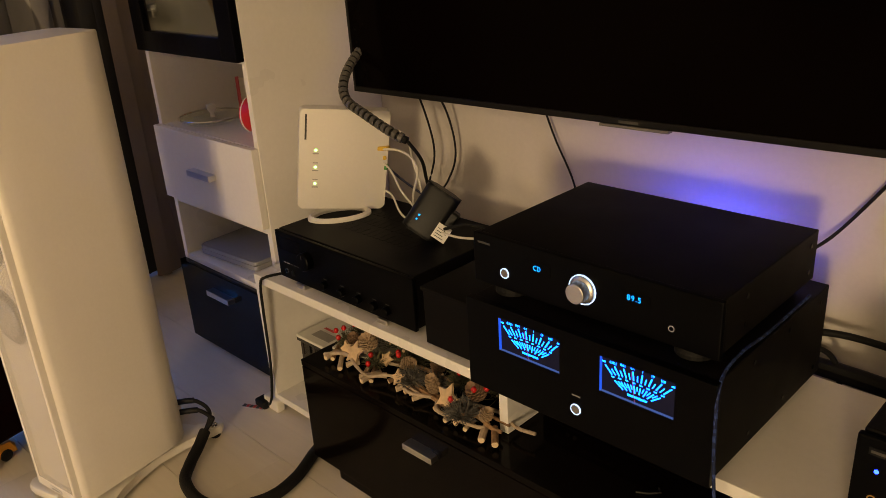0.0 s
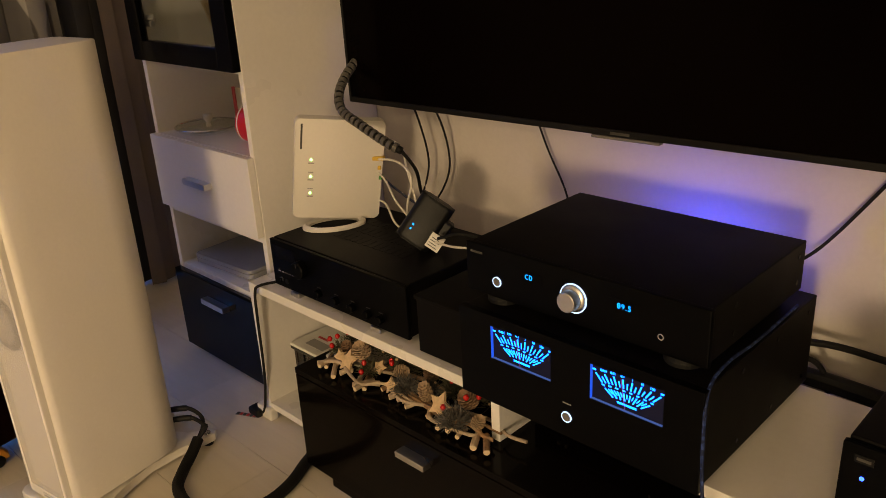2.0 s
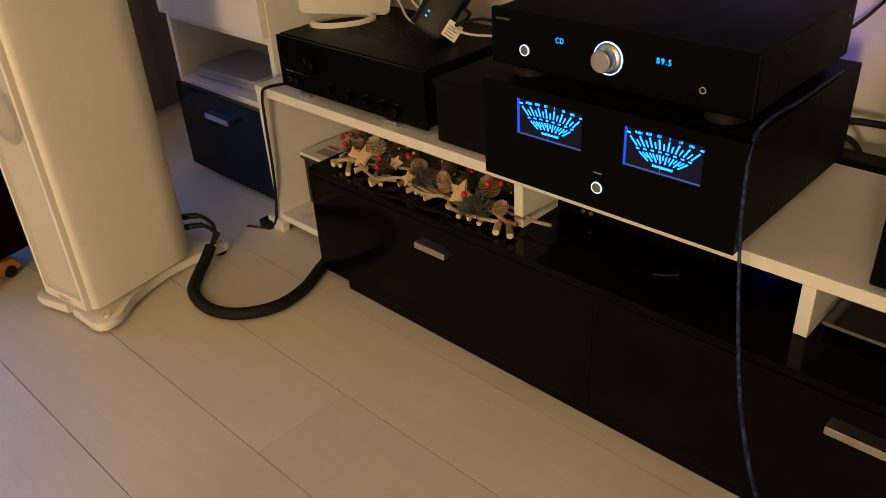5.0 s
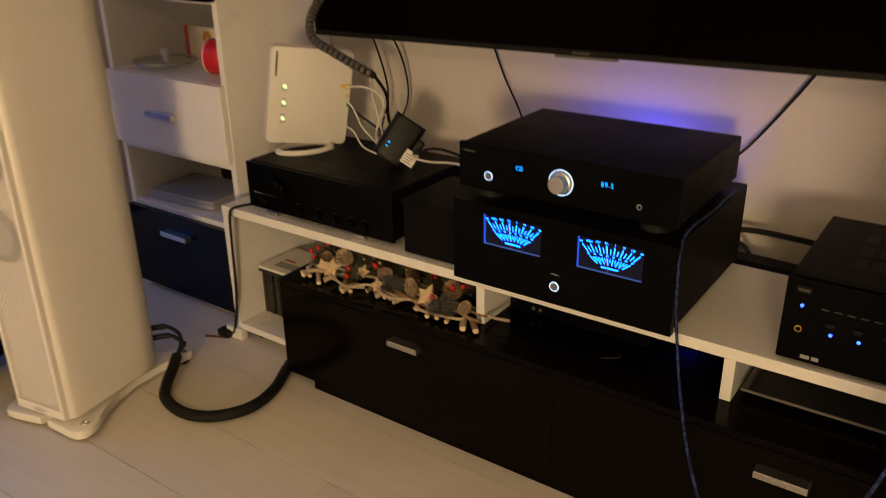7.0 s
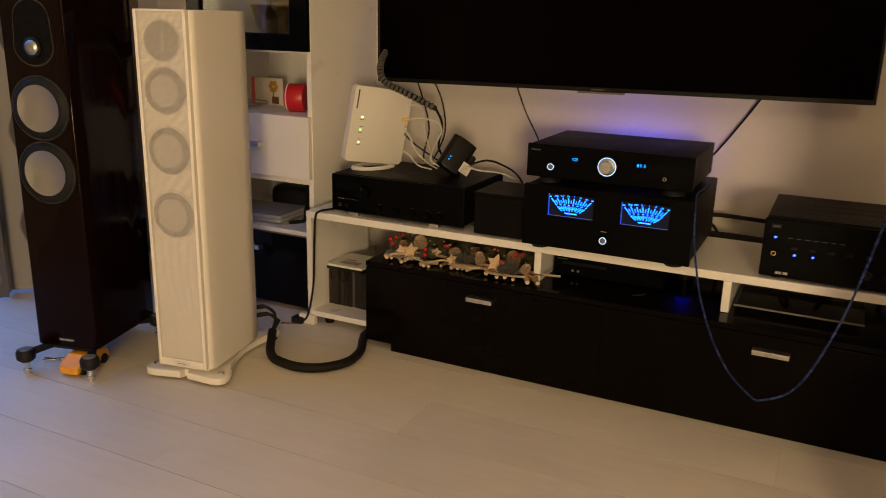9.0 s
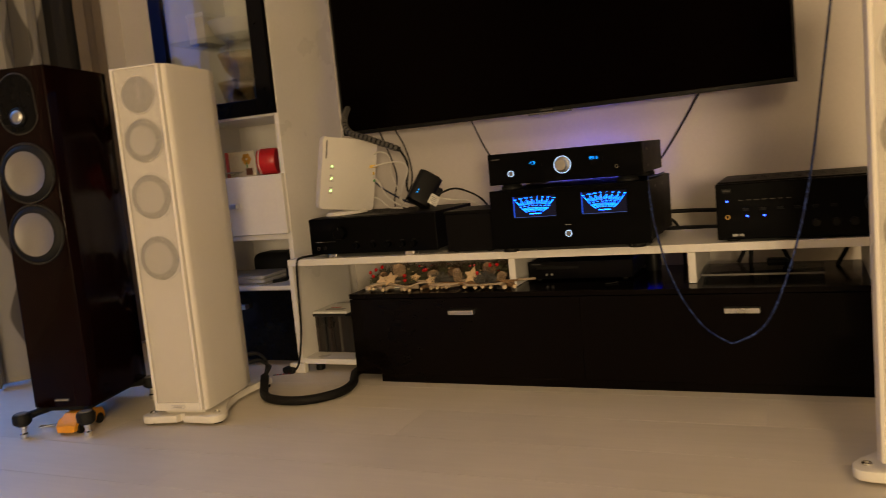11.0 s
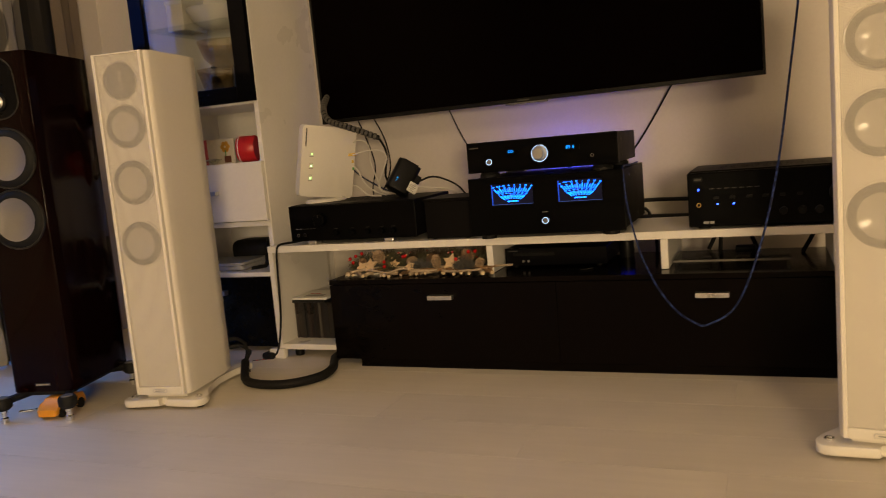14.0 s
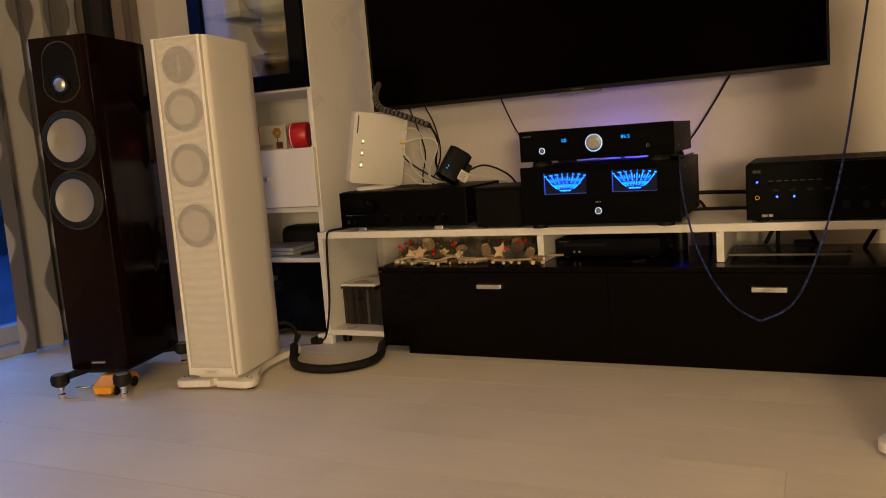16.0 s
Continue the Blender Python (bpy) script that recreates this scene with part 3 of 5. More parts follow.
DARKGLASS = surface("dark_blue_glass", (0.01, 0.025, 0.09), 0.08, vary=0.1, bump=0.0, coat=0.5)
bottle((-0.155, 0.20, 0.884), 0.038, 0.20, DARKGLASS, "dark blue glass bottle inside the cabinet")
bottle((-0.40, 0.36, 0.884), 0.03, 0.16, PALECONE, "pale ceramic flask inside the cabinet")
box_g = thing("gift_box", (-0.42, 0.2, 1.166), "pale printed cardboard box on the glass shelf", "box")
part("carton", box(-0.46, -0.385, 0.2, 0.32, 1.166, 1.26, 0.002), PAPER, box_g)
part("lid", box(-0.462, -0.383, 0.198, 0.322, 1.26, 1.275, 0.002), LABELW, box_g)

# upper open shelf: cake dish, card, tin
dish = thing("glass_dish", (-0.385, 0.175, 0.670), "round glass cake dish with white knob on its lid", "dish")
part("plate", lathe([(0, 0), (0.06, 0), (0.085, 0.012), (0.09, 0.016), (0.084, 0.016), (0.058, 0.006), (0, 0.006)], 32, Matrix.Translation((-0.385, 0.175, 0.670))), SHELFGLASS, dish, smooth=True)
part("rim", tube([(-0.385 + 0.088 * math.cos(a * math.pi / 12), 0.175 + 0.088 * math.sin(a * math.pi / 12), 0.688) for a in range(25)], 0.0025, 6, 2), CHROME, dish, "thin metal rim")
part("knob", lathe([(0, 0.012), (0.008, 0.012), (0.006, 0.024), (0.013, 0.034), (0.012, 0.046), (0, 0.05)], 16, Matrix.Translation((-0.38, 0.175, 0.672))), WHITEPLASTIC, dish, "white knob", True)
card = thing("greeting_card", (-0.37, 0.31, 0.670), "standing pink edged card with a yellow flower picture", "card")
part("sheet", box(-0.43, -0.305, 0.300, 0.304, 0.670, 0.765, 0.0008), PAPER, card)
part("border", box(-0.442, -0.428, 0.297, 0.305, 0.670, 0.766, 0.0008), PINK, card, "pink spine")
FLOWER = surface("flower_print", (0.60, 0.30, 0.03), 0.6, vary=0.2, bump=0.0)
for i in range(6):
    a = i * math.pi / 3
    part("petal", disc(0.009, 0.0012, (-0.345 + 0.013 * math.cos(a), 0.3003, 0.735 + 0.013 * math.sin(a)), seg=14, edge=0.0003), FLOWER, card)
POT = surface("brown_print", (0.14, 0.05, 0.03), 0.7, vary=0.2, bump=0.0)
part("picture", box(-0.352, -0.322, 0.2985, 0.3002, 0.675, 0.700), POT, card)
part("picture", box(-0.347, -0.343, 0.2986, 0.3003, 0.700, 0.722), GREENPLUG, card)
tin = thing("round_tin", (-0.165, 0.19, 0.670), "red round gift tin standing on its edge", "tin")
TIN = Matrix.Translation((-0.19, 0.175, 0.7165)) @ turn("Z", 18) @ turn("Y", 90)
part("body", lathe([(0, 0), (0.044, 0), (0.046, 0.003), (0.046, 0.062), (0.044, 0.065), (0, 0.065)], 36, TIN), RED, tin, smooth=True)
part("lid_rim", lathe([(0.0455, 0.006), (0.0475, 0.006), (0.0475, 0.009), (0.0455, 0.009)], 36, TIN), LABELW, tin, "white seam")
part("lid_print", lathe([(0.022, -0.0008), (0.030, -0.0008), (0.030, 0.0005), (0.022, 0.0005)], 24, TIN), PINK, tin)

# lower open shelf: flat grey player, bag
lap = thing("laptop", (-0.34, 0.20, 0.283), "closed grey laptop lying on the shelf", "laptop")
LM = turn("Z", 4)
part("base", slab(rounded(-0.13, 0.13, -0.09, 0.09, 0.012), 0.004, 0.018, 0.003, m=Matrix.Translation((-0.335, 0.205, 0.283)) @ LM), GREYSHELL, lap)
part("lid", slab(rounded(-0.13, 0.13, -0.09, 0.09, 0.012), 0.0195, 0.030, 0.003, m=Matrix.Translation((-0.335, 0.205, 0.283)) @ LM), GREYSHELL, lap)
for sx in (-1, 1):
    part("foot", box(-0.335 + sx * 0.10 - 0.01, -0.335 + sx * 0.10 + 0.01, 0.14, 0.27, 0.283, 0.288), RUBBER, lap)
bag = thing("camera_bag", (-0.27, 0.36, 0.283), "small black soft pouch with a loose strap", "pouch")
pb = box(-0.39, -0.19, 0.31, 0.43, 0.283, 0.372, 0.03, 4)
part("pouch", pb, RUBBER, bag, smooth=True)
part("strap", tube([(-0.22, 0.33, 0.37), (-0.19, 0.28, 0.36), (-0.165, 0.23, 0.32), (-0.15, 0.20, 0.29), (-0.16, 0.17, 0.289), (-0.18, 0.15, 0.288)], 0.007, 6, 6), RUBBER, bag)

# ---- low white bench ----
BT = 0.383
bench = thing("tv_bench", (0, 0, 0), "long low white media bench with open compartments", "bench")
part("top_board", box(0.0, 1.80, 0.0, 0.355, BT - 0.022, BT, 0.0012), LACQUER, bench)
part("side_panel", box(0.0, 0.018, 0.001, 0.354, 0.030, BT - 0.0225, 0.001), LACQUER, bench)
part("bottom_board", box(0.0185, 0.30, 0.001, 0.354, 0.030, 0.048, 0.001), LACQUER, bench)
for x in (0.776, 1.284, 1.715):
    part("divider", box(x, x + 0.020, 0.001, 0.354, 0.278, BT - 0.0225, 0.001), LACQUER, bench)
for x in (0.055, 0.24):
    for y in (0.045, 0.30):
        part("foot", lathe([(0, 0), (0.014, 0), (0.016, 0.004), (0.016, 0.0295), (0, 0.0295)], 16, Matrix.Translation((x, y, 0))), PLASTIC, bench, "short dark foot")

# ---- black-brown drawer unit under the bench ----
FY = -0.074
unit = thing("drawer_unit", (0.268, 0, 0), "long low black-brown drawer unit pushed under the bench", "drawer unit")
part("body", box(0.2705, 1.728, FY + 0.020, 0.33, 0.030, 0.262), EBONY, unit)
part("top_board", box(0.268, 1.730, FY, 0.332, 0.2625, 0.277, 0.0012), EBONY, unit)
part("plinth", box(0.355, 1.715, FY + 0.004, 0.31, 0.0, 0.0295), EBONY, unit)
for x0, x1, h0, h1 in ((0.269, 0.9993, 0.612, 0.690), (1.0003, 1.729, 1.378, 1.463)):
    d = part("drawer", box(x0, x1, FY, FY + 0.019, 0.024, 0.2605, 0.0012), EBONY, unit, "smooth glossy drawer front")
    bar_handle(d, h0, h1, 0.222, FY, 0.013, 0.024)

# ---- CD rack in the open end ----
rack = thing("cd_rack", (0.11, 0.19, 0.048), "stack of CD cases standing in the bench's open end", "cd cases", "cd cases")
rnd = random.Random(11)
x = 0.024
tones = [surface("cd_spine_%s" % n, c, 0.3, vary=0.1, bump=0.0) for n, c in
         (("black", (0.012, 0.012, 0.013)), ("brown", (0.016, 0.012, 0.010)), ("grey", (0.07, 0.065, 0.06)), ("dark", (0.03, 0.022, 0.02)))]
while x < 0.225:
    w = 0.0102 if rnd.random() < 0.75 else 0.024
    part("cd_case", box(x, x + w - 0.0006, 0.085 + rnd.uniform(0, 0.006), 0.225, 0.048, 0.173, 0.0008), rnd.choice(tones), rack)
    x += w
lid = thing("cd_case", (0.1, 0.15, 0.1735), "flat pale CD cases lying on the standing ones", "cd cases", "cd cases")
part("case", box(0.022, 0.150, 0.080, 0.222, 0.1735, 0.1835, 0.0008), tones[0], lid)
part("case", box(0.026, 0.160, 0.078, 0.220, 0.184, 0.192, 0.0008), LABELW, lid, "white booklet cover")
part("cover_print", box(0.06, 0.13, 0.10, 0.13, 0.1921, 0.1926), PALEINK, lid)
part("cover_print", box(0.06, 0.10, 0.14, 0.148, 0.1921, 0.1926), REDINK, lid)

# ---- Christmas branch ----
deco = thing("christmas_arrangement", (0.53, 0.0, 0.277), "Christmas twig arrangement with cones, wooden stars and red berries", "decoration")
rnd = random.Random(4)
for i in range(7):
    y = -0.045 + 0.02 * (i % 4) + rnd.uniform(-0.008, 0.008)
    x0 = 0.29 + rnd.uniform(0, 0.10) + (i % 3) * 0.13
    n = 6
    pts = [(x0 + k * rnd.uniform(0.045, 0.06), y + rnd.uniform(-0.014, 0.014), 0.291 + rnd.uniform(0, 0.012)) for k in range(n)]
    part("twig", tube(pts, rnd.uniform(0.004, 0.0055), 7, 4, taper=0.7, wobble=0.3), TWIG if i % 2 else PALETWIG, deco, smooth=True)
for i in range(22):
    x = 0.285 + i * 0.0225 + rnd.uniform(-0.006, 0.006)
    a = radians(-90 + rnd.uniform(-38, 38))
    L, r = rnd.uniform(0.035, 0.072), rnd.uniform(0.0042, 0.0068)
    p0 = Vector((x, -0.022 + rnd.uniform(-0.006, 0.02), 0.277 + r + rnd.uniform(0, 0.004)))
    p1 = p0 + Vector((math.cos(a) * L, math.sin(a) * L * 0.75, rnd.uniform(-0.002, 0.004)))
    t = part("twig", tube([p0, (p0 + p1) / 2 + Vector((0, 0, 0.003)), p1], r, 8, 3, wobble=0.15), PALETWIG if i % 3 else TWIG, deco, smooth=True)
    d = (p1 - p0).normalized()
    part("cut_end", lathe([(0, 0), (r * 0.96, 0), (r * 0.9, 0.0012), (0, 0.0012)], 10, Matrix.Translation(p1 - d * 0.0006) @ d.to_track_quat("Z", "Y").to_matrix().to_4x4()), CUTWOOD, t, "pale sawn end")


def star(at, r, tilt, spin):
    out = [((r if k % 2 == 0 else r * 0.46) * math.sin(k * math.pi / 5), (r if k % 2 == 0 else r * 0.46) * math.cos(k * math.pi / 5)) for k in range(10)]
    return slab(out, -0.003, 0.003, 0.001, m=Matrix.Translation(at) @ turn("X", tilt) @ turn("Z", spin))


for at, r, tilt, spin in (((0.378, -0.035, 0.314), 0.026, 50, 10), ((0.345, -0.03, 0.308), 0.020, 65, 30), ((0.518, -0.040, 0.308), 0.018, 60, 20),
                          ((0.655, -0.040, 0.318), 0.029, 62, -8), ((0.45, -0.01, 0.312), 0.018, 40, 0)):
    part("star", star(at, r, tilt, spin), STARWOOD, deco, "flat wooden star")


def cone(at, r, h, m):
    """A pine cone: rows of scales round a core."""
    b = lathe([(0, 0), (r * 0.5, h * 0.1), (r * 0.62, h * 0.4), (r * 0.4, h * 0.8), (0, h)], 10)
    rows = 7
    for j in range(rows):
        v = (j + 0.5) / rows
        rr = r * math.sin(math.pi * (0.18 + 0.75 * v)) ** 0.8
        for k in range(9):
            a = 2 * math.pi * (k + 0.5 * (j % 2)) / 9
            s = slab([(-0.30 * r, 0), (0.30 * r, 0), (0.20 * r, 0.5 * r), (0, 0.62 * r), (-0.20 * r, 0.5 * r)], 0, 0.10 * r)
            join(b, s, turn("Z", math.degrees(a)) @ Matrix.Translation((0, rr * 0.55, h * v * 0.92)) @ turn("X", 38))
    bmesh.ops.transform(b, matrix=Matrix.Translation(at) @ m, verts=b.verts)
    return b


for at, r, h, m, mt in (((0.40, -0.005, 0.318), 0.021, 0.034, turn("X", 25), PALEPINE), ((0.49, 0.0, 0.312), 0.015, 0.032, turn("Y", 70), PALEPINE),
                        ((0.60, -0.018, 0.296), 0.015, 0.042, turn("X", 15), PALEPINE), ((0.695, 0.010, 0.312), 0.021, 0.036, turn("X", 35), PINECONE),
                        ((0.335, 0.005, 0.300), 0.015, 0.028, turn("X", 20), PINECONE), ((0.735, -0.03, 0.298), 0.014, 0.028, turn("Y", 30), PALEPINE),
                        ((0.56, 0.03, 0.300), 0.017, 0.032, turn("X", -10), PINECONE)):
    part("pine_cone", cone(at, r, h, m), mt, deco)


def tuft(at, r, n, rnd, length=0.017, squash=0.6):
    """A tuft of short stiff needles on hidden sprigs."""
    b = bmesh.new()
    for _ in range(n):
        d = Vector((rnd.gauss(0, 1), rnd.gauss(0, 1), abs(rnd.gauss(0, 1)) * squash)).normalized()
        p = Vector(at) + d * r * rnd.uniform(0.15, 0.75)
        e = p + (d + Vector((rnd.uniform(-0.5, 0.5), rnd.uniform(-0.5, 0.5), rnd.uniform(-0.2, 0.5)))).normalized() * length * rnd.uniform(0.6, 1.2)
        s = (e - p).cross(Vector((rnd.uniform(-1, 1), rnd.uniform(-1, 1), 1))).normalized() * 0.0009
        s2 = (e - p).cross(s).normalized() * 0.0009
        vs = [b.verts.new(p + s), b.verts.new(p - s * 0.5 + s2), b.verts.new(p - s * 0.5 - s2), b.verts.new(e)]
        for f in ((0, 1, 3), (1, 2, 3), (2, 0, 3)):
            b.faces.new([vs[k] for k in f])
    return b


for at, r, n, mt in (((0.355, 0.02, 0.300), 0.032, 420, FROST), ((0.43, -0.018, 0.298), 0.030, 420, MOSS), ((0.54, -0.022, 0.300), 0.034, 480, FROST),
                     ((0.70, -0.048, 0.300), 0.040, 620, FROST), ((0.47, 0.035, 0.300), 0.035, 420, MOSS), ((0.63, 0.03, 0.300), 0.036, 420, MOSS),
                     ((0.31, 0.0, 0.298), 0.026, 300, MOSS), ((0.585, 0.0, 0.298), 0.028, 300, FROST)):
    part("needles", tuft(at, r, n, rnd), mt, deco)
for at in ((0.315, -0.01, 0.340), (0.312, -0.025, 0.322), (0.327, 0.01, 0.345), (0.425, -0.03, 0.322), (0.432, -0.045, 0.310), (0.49, -0.01, 0.336), (0.478, 0.0, 0.333),
           (0.676, -0.052, 0.328), (0.706, -0.02, 0.345), (0.72, 0.0, 0.343), (0.30, -0.02, 0.333)):
    part("berry", lathe([(0, -0.006), (0.0035, -0.005), (0.006, 0), (0.0035, 0.005), (0, 0.006)], 12, Matrix.Translation(at)), BERRY, deco, smooth=True)
BROWNSPRIG = surface("dry_brown_sprigs", (0.085, 0.055, 0.032), 0.9, vary=0.4, scale=60, grain=150, bump=0.4)
for k in range(13):
    at = (0.315 + k * 0.034 + rnd.uniform(-0.01, 0.01), 0.055 + 0.03 * (k % 3), 0.300 + 0.008 * (k % 2))
    part("needles", tuft(at, 0.040, 260, rnd, 0.028, 0.9), BROWNSPRIG if k % 3 else MOSS, deco)
for k in range(26):
    at = (rnd.uniform(0.32, 0.75), rnd.uniform(0.0, 0.10), rnd.uniform(0.312, 0.348))
    r = rnd.uniform(0.0022, 0.0042)
    part("seed", lathe([(0, -r), (r * 0.8, -r * 0.6), (r, 0), (r * 0.8, r * 0.6), (0, r)], 8, Matrix.Translation(at)), STARWOOD if k % 4 else BERRY, deco, smooth=True)
deco.location += Vector((0.014, 0.016, 0.0))
book = thing("booklet", (0.30, 0.09, 0.277), "thin printed booklet under the Christmas twigs", "booklet")
part("cover", slab(rounded(-0.07, 0.07, -0.06, 0.06, 0.003), 0, 0.005, m=Matrix.Translation((0.345, 0.07, 0.2775)) @ turn("Z", 12)), PAPER, book)

# ---- hi-fi on the bench ----


def feet(parent, xs, ys, z0, z1, r, material):
    for x in xs:
        for y in ys:
            part("foot", lathe([(0, z0), (r, z0), (r, z1 - 0.002), (r * 0.9, z1), (0, z1)], 20, Matrix.Translation((x, y, 0))), material, parent)


def screws(parent, x, ys, zs):
    for y in ys:
        for z in zs:
            part("screw", disc(0.0045, 0.0018, (x, y, z), turn("Y", 90), 10, 0.0006), BLACKGLOSS, parent)


# power amplifier with two lit meters set back behind its front panel
PX0, PX1, PY, PR, PZ0, PZ1 = 0.752, 1.201, -0.045, 0.350, 0.399, 0.563
MZ0, MZ1, MW = 0.4835, 0.5435, 0.0613
power = thing("power_amplifier", (0.977, 0.15, BT), "black power amplifier with two glowing blue level meters", "amplifier")
part("case", box(PX0 + 0.004, PX1 - 0.004, PY + 0.016, PR, PZ0, PZ1 - 0.002, 0.002), BLACKMETAL, power)


def windowed_panel(xs, zs, y0, y1, holes):
    """A flat panel over a grid of lines, open in the named cells, with walls round its openings."""
    b = bmesh.new()
    front = [[b.verts.new((x, y0, z)) for z in zs] for x in xs]
    back = [[b.verts.new((x, y1, z)) for z in zs] for x in xs]
    solid = {(i, j) for i in range(len(xs) - 1) for j in range(len(zs) - 1)} - set(holes)
    for i, j in solid:
        for g in (front, back):
            b.faces.new((g[i][j], g[i + 1][j], g[i + 1][j + 1], g[i][j + 1]))
        for (di, dj), (p, q) in (((-1, 0), ((0, 0), (0, 1))), ((1, 0), ((1, 0), (1, 1))), ((0, -1), ((0, 0), (1, 0))), ((0, 1), ((0, 1), (1, 1)))):
            if (i + di, j + dj) not in solid:
                u, v = (i + p[0], j + p[1]), (i + q[0], j + q[1])
                b.faces.new((front[u[0]][u[1]], front[v[0]][v[1]], back[v[0]][v[1]], back[u[0]][u[1]]))
    bmesh.ops.recalc_face_normals(b, faces=b.faces)
    sharp = [e for e in b.edges if len(e.link_faces) == 2 and e.calc_face_angle(0) > 1]
    bmesh.ops.bevel(b, geom=sharp, offset=0.0012, segments=2, affect="EDGES", profile=0.5)
    return b


fas = windowed_panel((PX0, 0.8835 - MW, 0.8835 + MW, 1.0800 - MW, 1.0800 + MW, PX1), (PZ0 - 0.003, MZ0, MZ1, PZ1), PY, PY + 0.0155, ((1, 1), (3, 1)))
part("front_panel", fas, FASCIA, power, "smooth black front panel with two windows")


def meter(cx):
    """A lit scale at the back of its window: two fans of ticks, each under a curved row of figures."""
    fy = PY + 0.0055
    mt = part("meter", box(cx - MW, cx + MW, fy, fy + 0.0090, MZ0, MZ1), METERFACE, power, "backlit meter face with blue scale")
    # left edge and lower lip emit to imitate light spilling from the scale
    part("bezel", box(cx - MW, cx - MW + 0.0012, PY + 0.0006, fy, MZ0, MZ1), METEREDGE, mt, "window edge with blue meter light put in as glow")
    part("bezel", box(cx - MW + 0.0012, cx + MW, PY + 0.0015, fy, MZ0, MZ0 + 0.0010), METERLIP, mt, "lower lip with pale meter light put in as glow")
    part("bezel", box(cx - MW + 0.0012, cx + MW, PY + 0.0015, fy, MZ1 - 0.0008, MZ1), FASCIA, mt)

    def spot(u, v):
        return cx + (u - 0.52) * 2 * MW, MZ1 - v * (MZ1 - MZ0)

    def mark(a, c, w, name="scale_mark"):
        d = Vector((c[0] - a[0], c[1] - a[1]))
        at = Matrix.Translation(((a[0] + c[0]) / 2, fy - 0.0002, (a[1] + c[1]) / 2)) @ turn("Y", math.degrees(math.atan2(d.x, d.y)))
        part(name, join(None, box(-w, w, -0.0005, 0.0, -d.length / 2, d.length / 2), at), BLUETICK, mt)

    for i in range(15):
        k = i / 7 - 1
        bow = 0.085 * k * k
        top = 0.155 if i % 2 == 0 else 0.235
        mark(spot(0.52 + 0.445 * k * (1 - (top - 0.155) * 0.9), top + bow), spot(0.52 + 0.345 * k, 0.395 + 0.06 * k * k), 0.0011 if i % 2 == 0 else 0.0009)
        end = 0.735 if i % 2 == 0 else 0.655
        mark(spot(0.52 + 0.310 * k, 0.535 + 0.05 * k * k), spot(0.52 + (0.190 if i % 2 == 0 else 0.230) * k, end + 0.03 * k * k), 0.0010 if i % 2 == 0 else 0.0008)
    words = ("", "0.001", "0.01", "0.1", "1", "10", "100", "")
    for i, w in enumerate(words):
        k = i / 3.5 - 1
        x, z = spot(0.52 + 0.465 * k, 0.075 + 0.085 * k * k)
        if w:
            lettering("figure", w, 0.0056, Matrix.Translation((x, fy - 0.0006, z)) @ turn("X", 90), BLUETICK, mt)
        else:
            mark((x - 0.0030, z), (x + 0.0030, z), 0.0013, "figure")
        x, z = spot(0.52 + 0.335 * k, 0.462 + 0.05 * k * k)
        mark((x - 0.0026, z), (x + 0.0026, z), 0.0010, "figure")
    for i in range(9):
        x, z = spot(0.40 + 0.03 * i, 0.845)
        mark((x - 0.0014, z), (x + 0.0014, z), 0.0017, "print")
    p0, p1 = spot(0.50, 0.97), spot(0.44, 0.16)
    d = Vector((p1[0] - p0[0], p1[1] - p0[1]))
    part("needle", join(None, box(-0.0004, 0.0004, -0.0005, 0, 0, d.length), Matrix.Translation((p0[0], fy - 0.0016, p0[1])) @ turn("Y", math.degrees(math.atan2(d.x, d.y)))), NEEDLE, mt, "thin pink lit needle")


for cx in (0.8835, 1.0800):
    meter(cx)
part("button_ring", lathe([(0.0078, 0), (0.0095, 0), (0.0095, 0.002), (0.0078, 0.002)], 28, Matrix.Translation((0.977, PY, 0.433)) @ FRONT), HALO, power, "lit ring")
part("button", disc(0.0070, 0.003, (0.977, PY, 0.433)), SURROUND, power, "metal power button")
for k in range(6):
    bar(0.9695 + k * 0.0027, 0.9715 + k * 0.0027, 0.4565, 0.4585, PY, PALEINK, power)
feet(power, (0.79, 1.155), (0.0, 0.30), BT, PZ0 - 0.0005, 0.022, RUBBER)
screws(power, PX1 - 0.005, (0.08, 0.20, 0.32), (0.42, 0.54))

# preamplifier on top
QX0, QX1, QY, QR, QZ0, QZ1 = 0.743, 1.186, -0.011, 0.315, 0.580, 0.667
pre = thing("preamplifier", (0.96, 0.16, PZ1), "black preamplifier with round metal knob and blue display", "amplifier")
part("case", box(QX0 + 0.004, QX1 - 0.004, QY + 0.012, QR, QZ0 + 0.001, QZ1 - 0.0015, 0.002), BLACKMETAL, pre)
part("front_panel", box(QX0, QX1, QY, QY + 0.0115, QZ0 - 0.002, QZ1, 0.0025), FASCIA, pre, "smooth black front panel")
part("button_ring", lathe([(0.0074, 0), (0.0090, 0), (0.0090, 0.002), (0.0074, 0.002)], 28, Matrix.Translation((0.811, QY, 0.608)) @ FRONT), HALO, pre, "lit ring")
part("button", disc(0.0066, 0.003, (0.811, QY, 0.608)), SURROUND, pre, "metal power button")
part("knob_halo", lathe([(0.0226, 0), (0.0245, 0), (0.0245, 0.002), (0.0226, 0.002)], 40, Matrix.Translation((0.964, QY, 0.6225)) @ FRONT), HALO, pre, "white light ring")
